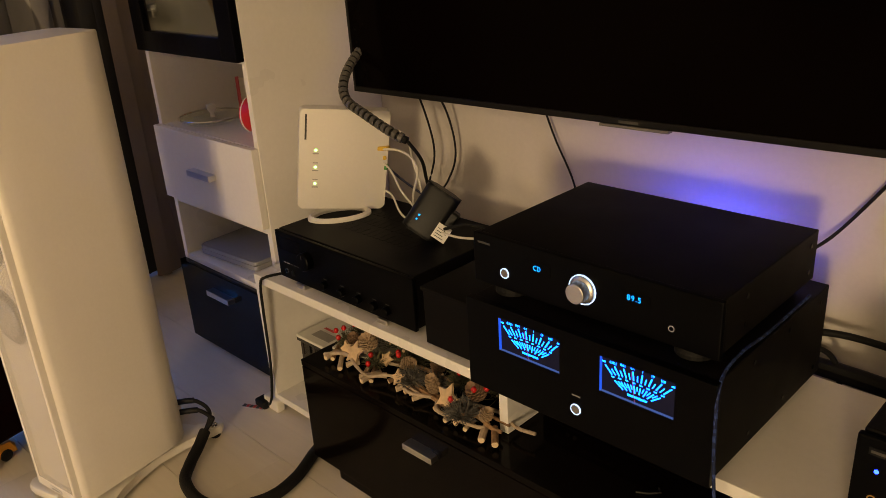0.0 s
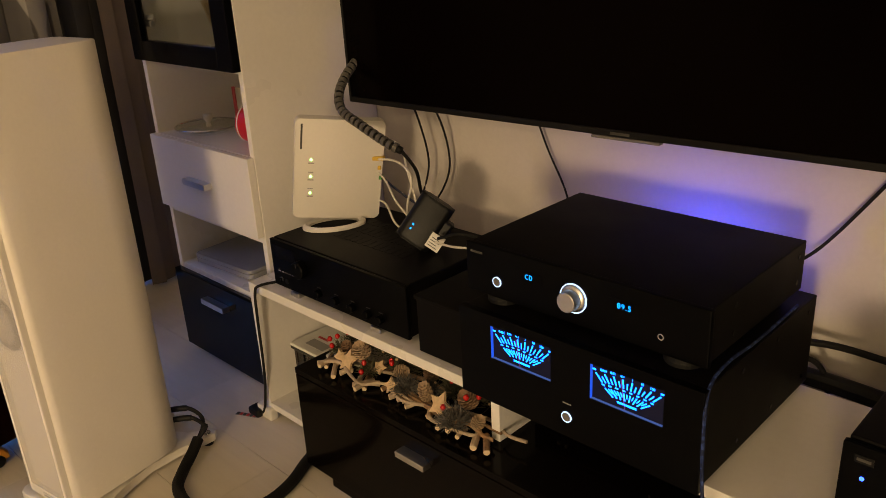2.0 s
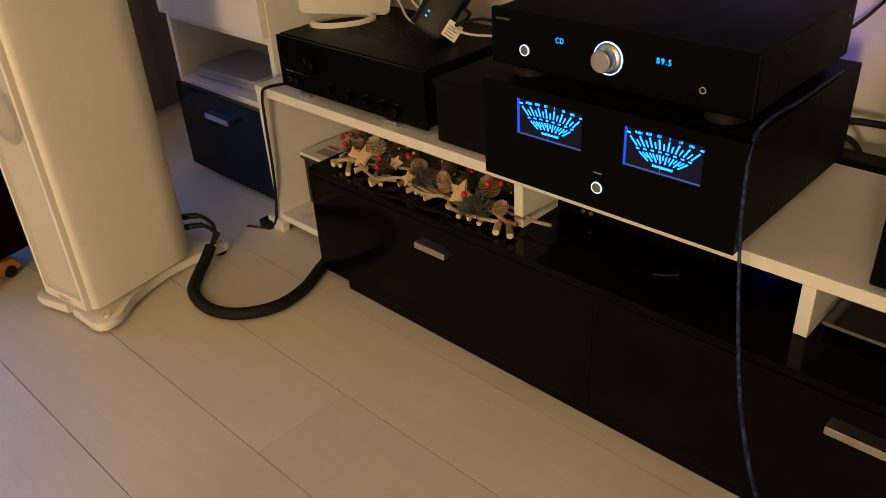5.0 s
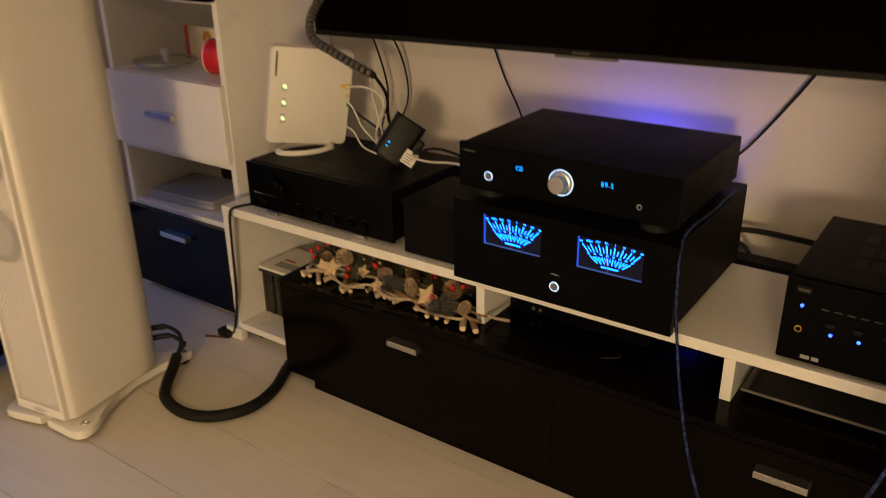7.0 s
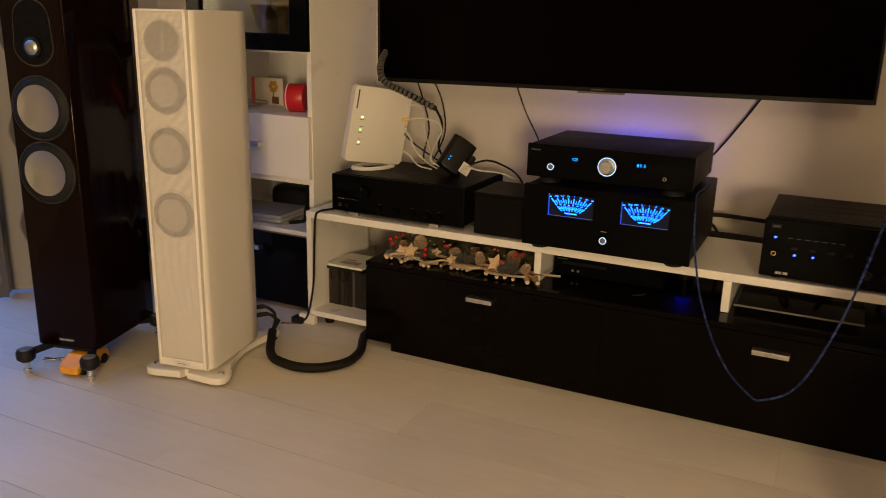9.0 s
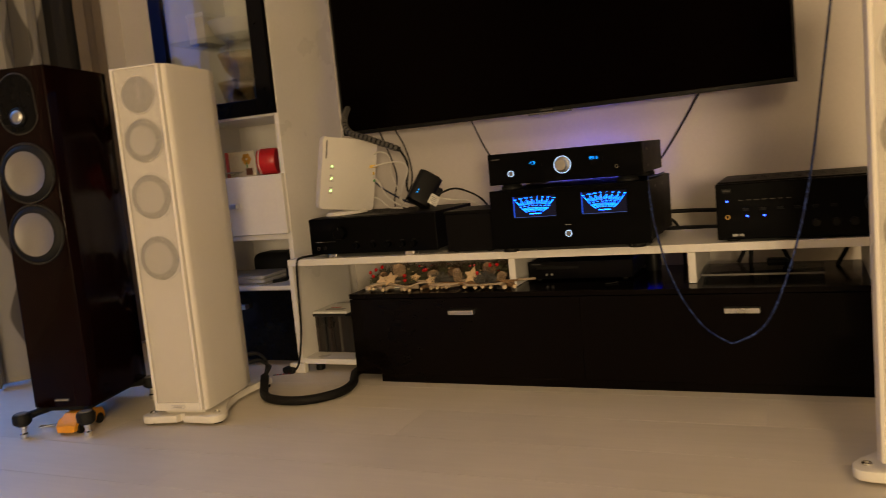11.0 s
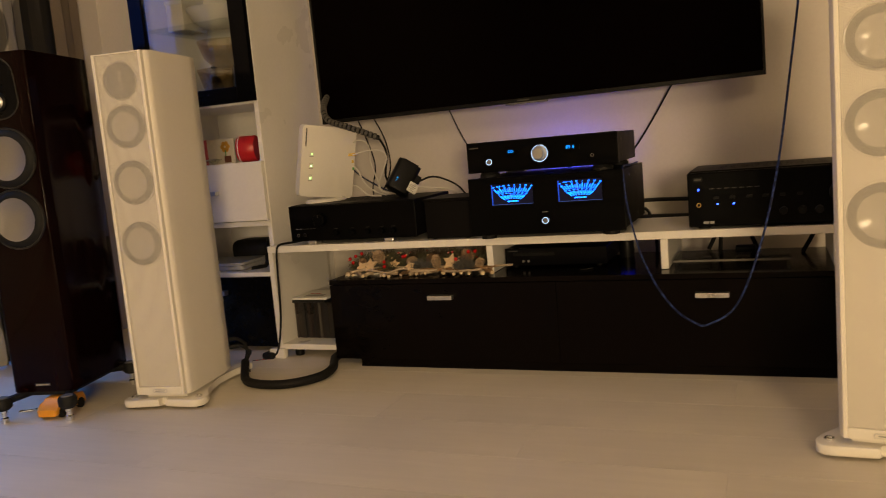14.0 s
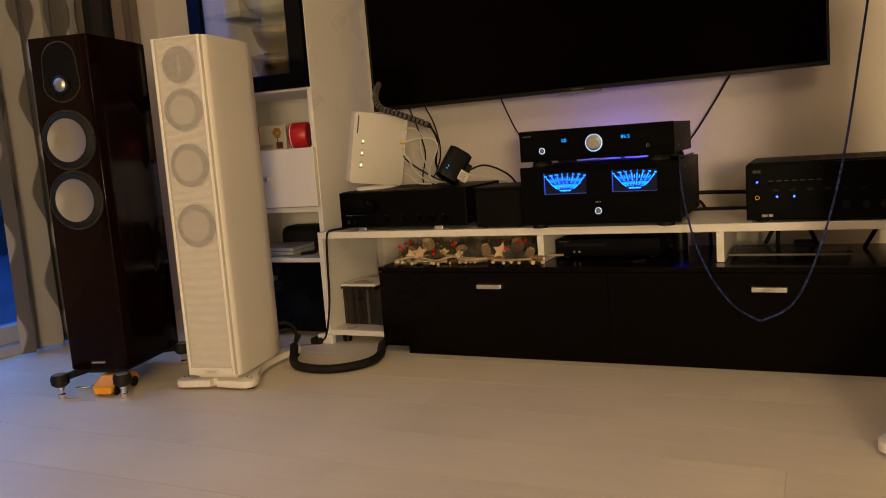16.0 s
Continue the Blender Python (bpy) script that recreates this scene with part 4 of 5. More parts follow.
part("knob", lathe([(0, 0), (0.0218, 0), (0.0218, 0.003), (0.0205, 0.0045), (0.0172, 0.0060), (0.0163, 0.0210), (0.0150, 0.0222), (0, 0.0222)], 48, Matrix.Translation((0.964, QY, 0.6225)) @ FRONT), ALU, pre, "brushed metal volume knob", True)
for cx, words in ((0.878, "CD"), (1.053, "89.5")):
    win_d = part("display", box(cx - 0.026, cx + 0.026, QY - 0.0006, QY + 0.002, 0.624, 0.643), FASCIA, pre, "dark display window")
    lettering("digits", words, 0.0122, Matrix.Translation((cx, QY - 0.0012, 0.6335)) @ turn("X", 90) @ Matrix.Diagonal((0.80 if words == "CD" else 0.95, 1, 1, 1)), CYAN, win_d, spacing=1.22)
part("socket", lathe([(0.0035, 0), (0.0055, 0), (0.005, 0.002), (0.0035, 0.002)], 18, Matrix.Translation((1.114, QY, 0.606)) @ FRONT), CHROME, pre, "headphone socket")
bar(0.757, 0.780, 0.6495, 0.6530, QY, INK, pre)
bar(0.754, 0.7565, 0.6495, 0.6530, QY, INK, pre)
for x, y in ((0.80, 0.022), (1.135, 0.022), (0.80, 0.28), (1.135, 0.28)):
    part("foot", lathe([(0, PZ1), (0.030, PZ1), (0.030, PZ1 + 0.006), (0.024, QZ0 - 0.001), (0, QZ0 - 0.001)], 24, Matrix.Translation((x, y, 0))), RUBBER, pre)
screws(pre, QX1 - 0.005, (0.07, 0.29), (0.60, 0.645))

# integrated amplifier with vents
AX0, AX1, AY, AR, AZ0, AZ1 = 0.086, 0.545, 0.022, 0.325, 0.396, 0.512
amp = thing("integrated_amplifier", (0.31, 0.17, BT), "black stereo amplifier with rows of small knobs", "amplifier")
part("case", box(AX0 + 0.003, AX1 - 0.003, AY + 0.010, AR, AZ0, AZ1, 0.0025), BLACKMETAL, amp)
part("front_panel", box(AX0, AX1, AY, AY + 0.0095, AZ0 - 0.002, AZ1 - 0.002, 0.002), FASCIA, amp)
for row in range(3):
    for k in range(12):
        part("vent", box(0.20 + k * 0.020, 0.214 + k * 0.020, 0.12 + row * 0.05, 0.155 + row * 0.05, AZ1 + 0.0002, AZ1 + 0.0006), BLACKMETAL, amp)
part("knob", disc(0.021, 0.018, (0.205, AY, 0.462), seg=32, edge=0.002), FASCIA, amp, smooth=True)
part("knob_mark", box(0.2045, 0.2060, AY - 0.019, AY - 0.017, 0.470, 0.480), INK, amp)
for x in (0.260, 0.320, 0.375, 0.425, 0.465):
    part("knob", disc(0.0095, 0.013, (x, AY, 0.418), seg=24, edge=0.0015), FASCIA, amp, smooth=True)
    bar(x - 0.006, x + 0.006, 0.4305, 0.4320, AY, INK, amp)
part("socket", lathe([(0.004, 0), (0.0065, 0), (0.006, 0.002), (0.004, 0.002)], 18, Matrix.Translation((0.116, AY, 0.414)) @ FRONT), CHROME, amp, "chrome headphone socket")
part("button", disc(0.006, 0.004, (0.140, AY, 0.414), seg=20), PLASTIC, amp)
for k in range(6):
    bar(0.108 + k * 0.013, 0.117 + k * 0.013, 0.4335, 0.4355, AY, PALEINK if k < 2 else INK, amp)
part("display", box(0.098, 0.180, AY - 0.0006, AY + 0.002, 0.466, 0.498), BLACKGLOSS, amp, "dark display window")
for x in (0.145, 0.425):
    part("foot", box(x + 0.006, x + 0.039, 0.016, 0.055, BT, AZ0 - 0.001, 0.003), ALU, amp, "bright metal foot")
    part("foot", box(x, x + 0.045, 0.26, 0.30, BT, AZ0 - 0.001, 0.003), RUBBER, amp)

# small black box beside it
small = thing("phono_box", (0.65, 0.1, BT), "plain small black metal box between the amplifiers", "box")
part("case", box(0.580, 0.732, 0.016, 0.20, BT + 0.004, 0.5, 0.002), BLACKMETAL, small)
part("lid", box(0.577, 0.735, 0.012, 0.204, 0.5005, 0.509, 0.002), BLACKMETAL, small)
feet(small, (0.60, 0.71), (0.035, 0.18), BT, BT + 0.0035, 0.007, RUBBER)

# amplifier with three blue lamps
RX0, RX1, RY, RR, RZ0, RZ1 = 1.362, 1.792, 0.006, 0.315, 0.393, 0.540
nad = thing("stereo_amplifier", (1.575, 0.16, BT), "dark grey stereo amplifier with three blue indicator lamps", "amplifier")
part("case", box(RX0 + 0.004, RX1 - 0.004, RY + 0.012, RR, RZ0, RZ1, 0.003), BLACKMETAL, nad)
part("front_panel", box(RX0, RX1, RY, RY + 0.0115, RZ0 - 0.003, RZ1 - 0.004, 0.003), FASCIA, nad)
for x, z in ((1.390, 0.490), (1.438, 0.450), (1.479, 0.450)):
    part("indicator", lathe([(0, 0.0028), (0.0022, 0.002), (0.003, 0)], 14, Matrix.Translation((x, RY, z)) @ FRONT), BLUELED, nad, "bright blue indicator lamp")
part("socket", lathe([(0.004, 0), (0.0065, 0), (0.006, 0.002), (0.004, 0.002)], 18, Matrix.Translation((1.390, RY, 0.449)) @ FRONT), BRASS, nad, "gold headphone socket")
part("badge", box(1.378, 1.401, RY - 0.0012, RY + 0.002, 0.512, 0.523), PLASTIC, nad, "small grey badge")
bar(1.381, 1.398, 0.5155, 0.5195, RY - 0.0012, INK, nad)
for k in range(7):
    bar(1.418 + k * 0.019, 1.430 + k * 0.019, 0.4905, 0.4925, RY, INK, nad)
for k in range(6):
    part("button", box(1.435 + k * 0.041 - 0.007, 1.435 + k * 0.041 + 0.007, RY - 0.004, RY + 0.002, 0.4635, 0.4705, 0.001), PLASTIC, nad)
part("knob", disc(0.027, 0.020, (1.735, RY, 0.468), seg=36, edge=0.002), PLASTIC, nad, smooth=True)
for x in (1.60, 1.645, 1.685):
    part("knob", disc(0.010, 0.013, (x, RY, 0.425), seg=24, edge=0.0015), PLASTIC, nad, smooth=True)
bar(1.400, 1.414, 0.398, 0.4045, RY, PALEINK, nad)
bar(1.417, 1.428, 0.398, 0.4045, RY, PALEINK, nad)
for k in range(3):
    for j in range(10):
        part("vent", box(1.44 + j * 0.028, 1.46 + j * 0.028, 0.08 + k * 0.06, 0.125 + k * 0.06, RZ1 + 0.0002, RZ1 + 0.0008), RUBBER, nad)
feet(nad, (1.40, 1.75), (0.04, 0.28), BT, RZ0 - 0.0005, 0.016, RUBBER)

# ---- things on the drawer unit, under the bench ----
player = thing("disc_player", (0.955, 0.2, 0.277), "flat black disc player in the middle compartment", "disc player")
part("case", box(0.806, 1.116, 0.10, 0.33, 0.283, 0.334, 0.003), BLACKMETAL, player)
part("front_panel", box(0.804, 1.118, 0.092, 0.0995, 0.282, 0.335, 0.002), BLACKGLOSS, player)
part("disc_tray", box(0.83, 0.96, 0.090, 0.0945, 0.312, 0.322, 0.001), PLASTIC, player)
bar(0.815, 0.845, 0.326, 0.329, 0.092, INK, player)
part("button", disc(0.004, 0.003, (0.862, 0.092, 0.296), seg=16), ALU, player)
part("button", disc(0.004, 0.003, (0.878, 0.092, 0.296), seg=16), ALU, player)
feet(player, (0.83, 1.09), (0.12, 0.30), 0.277, 0.2828, 0.010, RUBBER)
key = thing("hex_key", (1.07, 0.02, 0.277), "small bent steel hex key", "hex key")
part("key", tube([(1.055, 0.01, 0.2795), (1.072, 0.02, 0.2795), (1.085, 0.032, 0.280), (1.085, 0.036, 0.2795), (1.078, 0.042, 0.2795)], 0.0016, 6, 4), TRIMRING, key)
# added dome; its glowing cap imitates a blue lit patch of wall
lens = thing("infrared_puck", (1.15, 0.25, 0.277), "made-up dark dome standing in for blue light on the wall", "sensor")
part("dome", lathe([(0, 0), (0.022, 0), (0.024, 0.02), (0.022, 0.055), (0, 0.056)], 20, Matrix.Translation((1.15, 0.25, 0.277))), PLASTIC, lens, smooth=True)
part("lens", lathe([(0.0215, 0.0562), (0.021, 0.066), (0.012, 0.076), (0, 0.079)], 20, Matrix.Translation((1.15, 0.25, 0.277))), DIMBLUE, lens, "glowing cap in place of the blue lit wall", True)
rise = thing("acrylic_stand", (1.46, 0.1, 0.277), "clear acrylic display stand under the bench", "stand")
part("plate", box(1.312, 1.615, 0.03, 0.20, 0.291, 0.296), ACRYLIC, rise)
part("edge", box(1.312, 1.615, 0.028, 0.0298, 0.291, 0.296), SURROUND, rise, "pale polished edge")
for x in (1.316, 1.606):
    part("leg", box(x, x + 0.005, 0.03, 0.20, 0.277, 0.2908), ACRYLIC, rise)
tri = thing("table_tripod", (1.45, 0.24, 0.277), "small black folded tripod legs behind the stand", "tripod")
for p0, p1 in (((1.395, 0.22, 0.297), (1.425, 0.26, 0.357)), ((1.425, 0.24, 0.278), (1.43, 0.26, 0.357)), ((1.535, 0.24, 0.279), (1.50, 0.27, 0.357)), ((1.65, 0.24, 0.279), (1.70, 0.30, 0.357))):
    part("leg", tube([p0, ((p0[0] + p1[0]) / 2, (p0[1] + p1[1]) / 2, (p0[2] + p1[2]) / 2), p1], 0.006, 8, 2), RUBBER, tri)
part("clamp", box(1.47, 1.525, 0.205, 0.24, 0.277, 0.305, 0.004), PLASTIC, tri)

# ---- television ----
TX0, TX1, TY, TZ0, TZ1 = 0.084, 1.561, 0.314, 0.786, 1.618
tv = thing("television", (0.83, NORTH, 1.2), "large flat black television switched off, hung on the wall", "television")
part("screen", box(TX0 + 0.008, TX1 - 0.008, TY, TY + 0.004, TZ0 + 0.013, TZ1 - 0.008), SCREEN, tv, "dark glossy switched-off screen")
fr = box(TX0, TX0 + 0.0078, TY - 0.002, TY + 0.018, TZ0, TZ1, 0.0015)
box(TX1 - 0.0078, TX1, TY - 0.002, TY + 0.018, TZ0, TZ1, 0.0015, bm=fr)
box(TX0 + 0.0078, TX1 - 0.0078, TY - 0.002, TY + 0.018, TZ0, TZ0 + 0.0128, 0.0015, bm=fr)
box(TX0 + 0.0078, TX1 - 0.0078, TY - 0.002, TY + 0.018, TZ1 - 0.0078, TZ1, 0.0015, bm=fr)
part("bezel", fr, PLASTIC, tv)
part("back_cover", box(TX0 + 0.012, TX1 - 0.012, TY + 0.0185, TY + 0.040, TZ0 + 0.006, TZ1 - 0.01, 0.006), PLASTIC, tv)
part("electronics_cover", box(TX0 + 0.18, TX1 - 0.18, TY + 0.0405, TY + 0.075, TZ0 + 0.03, TZ0 + 0.52, 0.015), PLASTIC, tv)
part("wall_bracket", box(0.55, 1.10, TY + 0.0755, NORTH, 1.10, 1.28, 0.003), BLACKMETAL, tv)
part("light_strip", box(0.765, 0.905, TY - 0.003, TY + 0.012, TZ0 - 0.006, TZ0 - 0.0005, 0.001), SURROUND, tv, "small grey indicator strip")
tv.rotation_euler = (0, radians(-0.55), radians(1.5))
bar(0.806, 0.846, TZ0 + 0.0035, TZ0 + 0.0085, TY - 0.002, INK, tv)

# ---- router on the amplifier ----
U = Vector((0.535, 0.845, -0.14)).normalized()
V = Vector((0.158, 0.067, 0.985))
V = (V - U * V.dot(U)).normalized()
N = U.cross(V).normalized()  # towards the room
RM = Matrix(((U.x, V.x, N.x, 0.088), (U.y, V.y, N.y, 0.092), (U.z, V.z, N.z, 0.540), (0, 0, 0, 1)))
router = thing("router", (0.16, 0.18, AZ1), "upright white internet router with three green lamps", "router")
shell = slab(rounded(0, 0.205, 0, 0.242, 0.010), -0.030, 0.0, 0.005, 3)
bmesh.ops.transform(shell, matrix=RM, verts=shell.verts)
part("shell", shell, WHITEPLASTIC, router, smooth=True)
for v, on in ((0.600, 1), (0.430, 1), (0.262, 1)):
    part("indicator", lathe([(0, 0.0012), (0.0028, 0.0008), (0.0034, 0)], 14, RM @ Matrix.Translation((0.038, 0.242 * v, 0))), GREENLED, router, "lit green lamp")
    part("print", join(None, box(-0.007, 0.007, -0.0012, 0.0012, 0, 0.0004), RM @ Matrix.Translation((0.038, 0.242 * v - 0.0085, 0))), PALEINK, router)
    if v < 0.5:
        part("print", join(None, box(-0.006, 0.006, -0.001, 0.001, 0, 0.0004), RM @ Matrix.Translation((0.038, 0.242 * v + 0.0105, 0))), PALEINK, router)
part("print", join(None, box(-0.0022, 0.0022, -0.030, 0.030, 0, 0.0004), RM @ Matrix.Translation((0.014, 0.200, 0))), INK, router)
holes = bmesh.new()
for i in range(22):
    for j in range(13):
        join(holes, box(-0.0011, 0.0011, -0.0011, 0.0011, 0, 0.0003), RM @ Matrix.Translation((0.075 + i * 0.0055, 0.018 + j * 0.0055, 0)))
tagged(part("vent_holes", holes, PALEINK, router, "fine grid of vent holes"), kind="stuff")
RC = Vector((0.150, 0.165, AZ1))
SM = Matrix.Translation(RC) @ turn("Z", 57.7) @ Matrix.Diagonal((1.30, 0.80, 1, 1))
part("stand", lathe([(0.046, 0.0), (0.058, 0.0), (0.058, 0.006), (0.052, 0.011), (0.046, 0.006), (0.046, 0)], 40, SM), WHITEPLASTIC, router, "oval white foot ring", True)
part("stand_neck", box(-0.03, 0.03, -0.012, 0.012, 0.0, 0.034, 0.004), WHITEPLASTIC, router).matrix_basis = Matrix.Identity(4)
neck = router.children[-1]
for v in neck.data.vertices:
    v.co = (turn("Z", 57.7) @ (v.co + Vector(ORIGIN["router"]))) + RC - Vector(ORIGIN["router"])

# small black set-top box leaning beside it
MB = Matrix.Translation((0.415, 0.165, AZ1 + 0.016)) @ turn("Z", 30) @ turn("Y", 34) @ turn("X", -16)
media = thing("media_box", (0.45, 0.16, AZ1), "small black media box leaning on its plug", "media box")
part("shell", join(None, slab(rounded(-0.040, 0.040, -0.026, 0.026, 0.014), 0.004, 0.112, 0.007, 3), MB), PLASTIC, media, smooth=True)
part("plug", join(None, box(0.012, 0.056, -0.020, 0.024, 0.045, 0.085, 0.005), MB), PLASTIC, media)
part("indicator", join(None, box(-0.020, -0.016, -0.0272, -0.025, 0.040, 0.044), MB), CYAN, media, "tiny blue lamp")
part("indicator", join(None, box(-0.020, -0.0165, -0.0272, -0.025, 0.030, 0.0335), MB), CYAN, media, "tiny blue lamp")
stk = part("label", join(None, box(0.026, 0.058, -0.0275, -0.0190, 0.018, 0.052), MB), LABELW, media, "white sticker")
for k in range(4):
    part("print", join(None, box(0.030, 0.052 - 0.004 * (k % 2), -0.0279, -0.0274, 0.023 + k * 0.006, 0.0245 + k * 0.006), MB), INK, stk)

# ---- cords behind and beside ----


def cord(name, pts, r, material, label, seg=8):
    c = thing(name, pts[0], label, "cable")
    part("cord", tube(pts, r, seg, 8), material, c, smooth=True)
    return c


hose = thing("spiral_wrap", (0.15, 0.27, 0.87), "grey spiral cable wrap hanging from behind the television", "cable")
hp = [(0.125, 0.39, 0.93), (0.118, 0.335, 0.895), (0.122, 0.275, 0.858), (0.142, 0.225, 0.818), (0.175, 0.202, 0.784), (0.241, 0.198, 0.759), (0.31, 0.203, 0.731), (0.350, 0.215, 0.712)]
part("core", tube(hp, 0.0085, 10, 10), RUBBER, hose)
path = smooth_path(hp, 14)
wrap = bmesh.new()
L = 0.0
for a, c in zip(path, path[1:]):
    L += (c - a).length
    if L > 0.0125:
        L = 0.0
        d = (c - a).normalized()
        join(wrap, lathe([(0.0086, -0.005), (0.0112, -0.0045), (0.0112, 0.0045), (0.0086, 0.005)], 12), Matrix.Translation(a) @ d.to_track_quat("Z", "Y").to_matrix().to_4x4())
tagged(part("wrap", wrap, GREYHOSE, hose, "ribbed grey wrap"), kind="stuff")
cord("cable", [(0.165, 0.40, 0.82), (0.195, 0.42, 0.72), (0.222, 0.42, 0.62), (0.215, 0.40, 0.54), (0.235, 0.36, 0.516)], 0.0026, RUBBER, "black cable hanging down from the television")
cord("cable", [(0.225, 0.40, 0.82), (0.262, 0.43, 0.72), (0.275, 0.44, 0.62), (0.262, 0.42, 0.55), (0.27, 0.35, 0.517)], 0.0026, RUBBER, "black cable hanging down from the television")
cord("cable", [(0.348, 0.216, 0.713), (0.355, 0.25, 0.66), (0.32, 0.30, 0.58), (0.33, 0.34, 0.53), (0.40, 0.31, 0.518)], 0.004, RUBBER, "black cable leaving the grey spiral wrap")
cord("cable", [(0.205, 0.262, 0.66), (0.28, 0.25, 0.672), (0.345, 0.23, 0.668), (0.365, 0.225, 0.64), (0.33, 0.24, 0.58), (0.31, 0.26, 0.54), (0.34, 0.27, 0.519)], 0.0028, WHITECABLE, "white network cable looping from the router")
cord("cable", [(0.208, 0.268, 0.70), (0.245, 0.27, 0.712), (0.268, 0.29, 0.69), (0.26, 0.31, 0.63), (0.28, 0.31, 0.57), (0.30, 0.30, 0.517)], 0.0025, WHITECABLE, "white network cable looping from the router")
cord("cable", [(0.190, 0.258, 0.645), (0.225, 0.27, 0.61), (0.245, 0.28, 0.56), (0.29, 0.28, 0.525), (0.34, 0.25, 0.516)], 0.0025, WHITECABLE, "pale network cable looping from the router")
cord("cable", [(0.185, 0.262, 0.56), (0.22, 0.27, 0.55), (0.27, 0.25, 0.52), (0.33, 0.23, 0.515)], 0.0025, WHITECABLE, "pale cable lying on the amplifier")
cord("cable", [(0.19, 0.27, 0.63), (0.23, 0.30, 0.58), (0.30, 0.33, 0.53), (0.35, 0.33, 0.516)], 0.003, surface("navy_cable", (0.012, 0.016, 0.05), 0.5, bump=0.0), "dark blue cable behind the router")
for at, mt, nm in (((0.212, 0.262, 0.664), YELLOW, "yellow"), ((0.198, 0.264, 0.640), YELLOW, "yellow"), ((0.196, 0.266, 0.615), GREENPLUG, "green")):
    pl = thing("network_plug", at, nm + " network plug in the router's back", "plug")
    part("plug", join(None, box(-0.016, 0.018, -0.007, 0.007, -0.005, 0.005, 0.0015), Matrix.Translation(at) @ turn("Z", 25)), mt, pl)
cord("cable", [(0.492, 0.17, 0.555), (0.54, 0.19, 0.570), (0.58, 0.22, 0.555), (0.61, 0.27, 0.52), (0.63, 0.33, 0.45)], 0.0032, RUBBER, "thin black power lead of the media box")
cord("cable", [(0.488, 0.165, 0.548), (0.52, 0.19, 0.536), (0.57, 0.24, 0.525), (0.62, 0.30, 0.49)], 0.0026, WHITECABLE, "white lead of the media box")
cord("cable", [(0.505, 0.44, 0.83), (0.525, 0.455, 0.775), (0.56, 0.46, 0.69), (0.615, 0.455, 0.595), (0.65, 0.43, 0.50), (0.66, 0.42, 0.40)], 0.0023, RUBBER, "thin black cable down the wall")
cord("cable", [(1.33, 0.44, 0.86), (1.285, 0.455, 0.795), (1.235, 0.46, 0.715), (1.16, 0.45, 0.605), (1.10, 0.42, 0.55), (1.05, 0.41, 0.50)], 0.0031, RUBBER, "black cable slanting down the wall")
cord("cable", [(1.10, 0.385, 0.435), (1.20, 0.43, 0.434), (1.29, 0.435, 0.432), (1.37, 0.43, 0.430), (1.45, 0.40, 0.432), (1.50, 0.33, 0.435)], 0.0065, SLEEVE, "thick braided black power cable", 10)
cord("cable", [(1.15, 0.378, 0.42), (1.19, 0.40, 0.41), (1.21, 0.415, 0.37), (1.22, 0.41, 0.30), (1.22, 0.41, 0.2)], 0.005, RUBBER, "black mains lead behind the bench")
duct = thing("cable_duct", (1.4, 0.41, 0.3), "black cable bundle along the back of the bench", "cable")
part("sleeve", tube([(0.70, 0.405, 0.355), (0.95, 0.41, 0.36), (1.2, 0.41, 0.372), (1.5, 0.40, 0.366), (1.76, 0.41, 0.36)], 0.017, 10, 6, wobble=0.2), RUBBER, duct)
part("tie", tube([(0.70, 0.405, 0.34), (0.70, 0.415, 0.2), (0.70, 0.41, 0.0)], 0.006, 8, 4), RUBBER, duct)
for x in (1.0, 1.0 + 0.006):
    cord("cable", [(x - 0.05, 0.36, 0.60), (x - 0.06, 0.345, 0.575), (x - 0.045, 0.365, 0.566), (x - 0.04, 0.39, 0.54)], 0.003, RUBBER, "black signal cable between the amplifiers")
blue = cord("cable", [(1.192, 0.28, 0.5665), (1.193, 0.13, 0.5665), (1.190, 0.045, 0.568), (1.199, -0.030, 0.562), (1.2065, -0.052, 0.49), (1.218, -0.068, 0.429), (1.244, -0.10, 0.342), (1.282, -0.155, 0.276), (1.318, -0.20, 0.234), (1.35, -0.235, 0.208),
                     (1.394, -0.28, 0.192), (1.425, -0.30, 0.194), (1.490, -0.30, 0.242), (1.546, -0.30, 0.382), (1.587, -0.30, 0.555), (1.620, -0.30, 0.773), (1.653, -0.30, 1.02), (1.69, -0.30, 1.35), (1.74, -0.30, 1.8), (1.78, -0.30, 2.5)], 0.0026, BLUECORD, "thin blue braided cable hanging in a loop")
cord("cable", [(0.098, 0.20, 0.39), (0.075, 0.06, 0.3885), (0.055, -0.002, 0.3885), (0.045, -0.012, 0.370), (0.040, -0.013, 0.30), (0.032, -0.012, 0.15), (0.012, -0.011, 0.05), (-0.006, -0.012, 0.014), (-0.04, -0.008, 0.006), (-0.05, 0.05, 0.006)], 0.0036, RUBBER, "black mains lead hanging over the bench's end")
plug = thing("mains_plug", (-0.03, 0.0, 0.0), "black mains plug lying on the floor", "plug")
part("plug", box(-0.052, -0.008, -0.028, 0.006, 0, 0.022, 0.006), RUBBER, plug)
loop = thing("speaker_cable", (0.2, -0.3, 0), "thick black sleeved speaker cable looped on the floor", "cable")
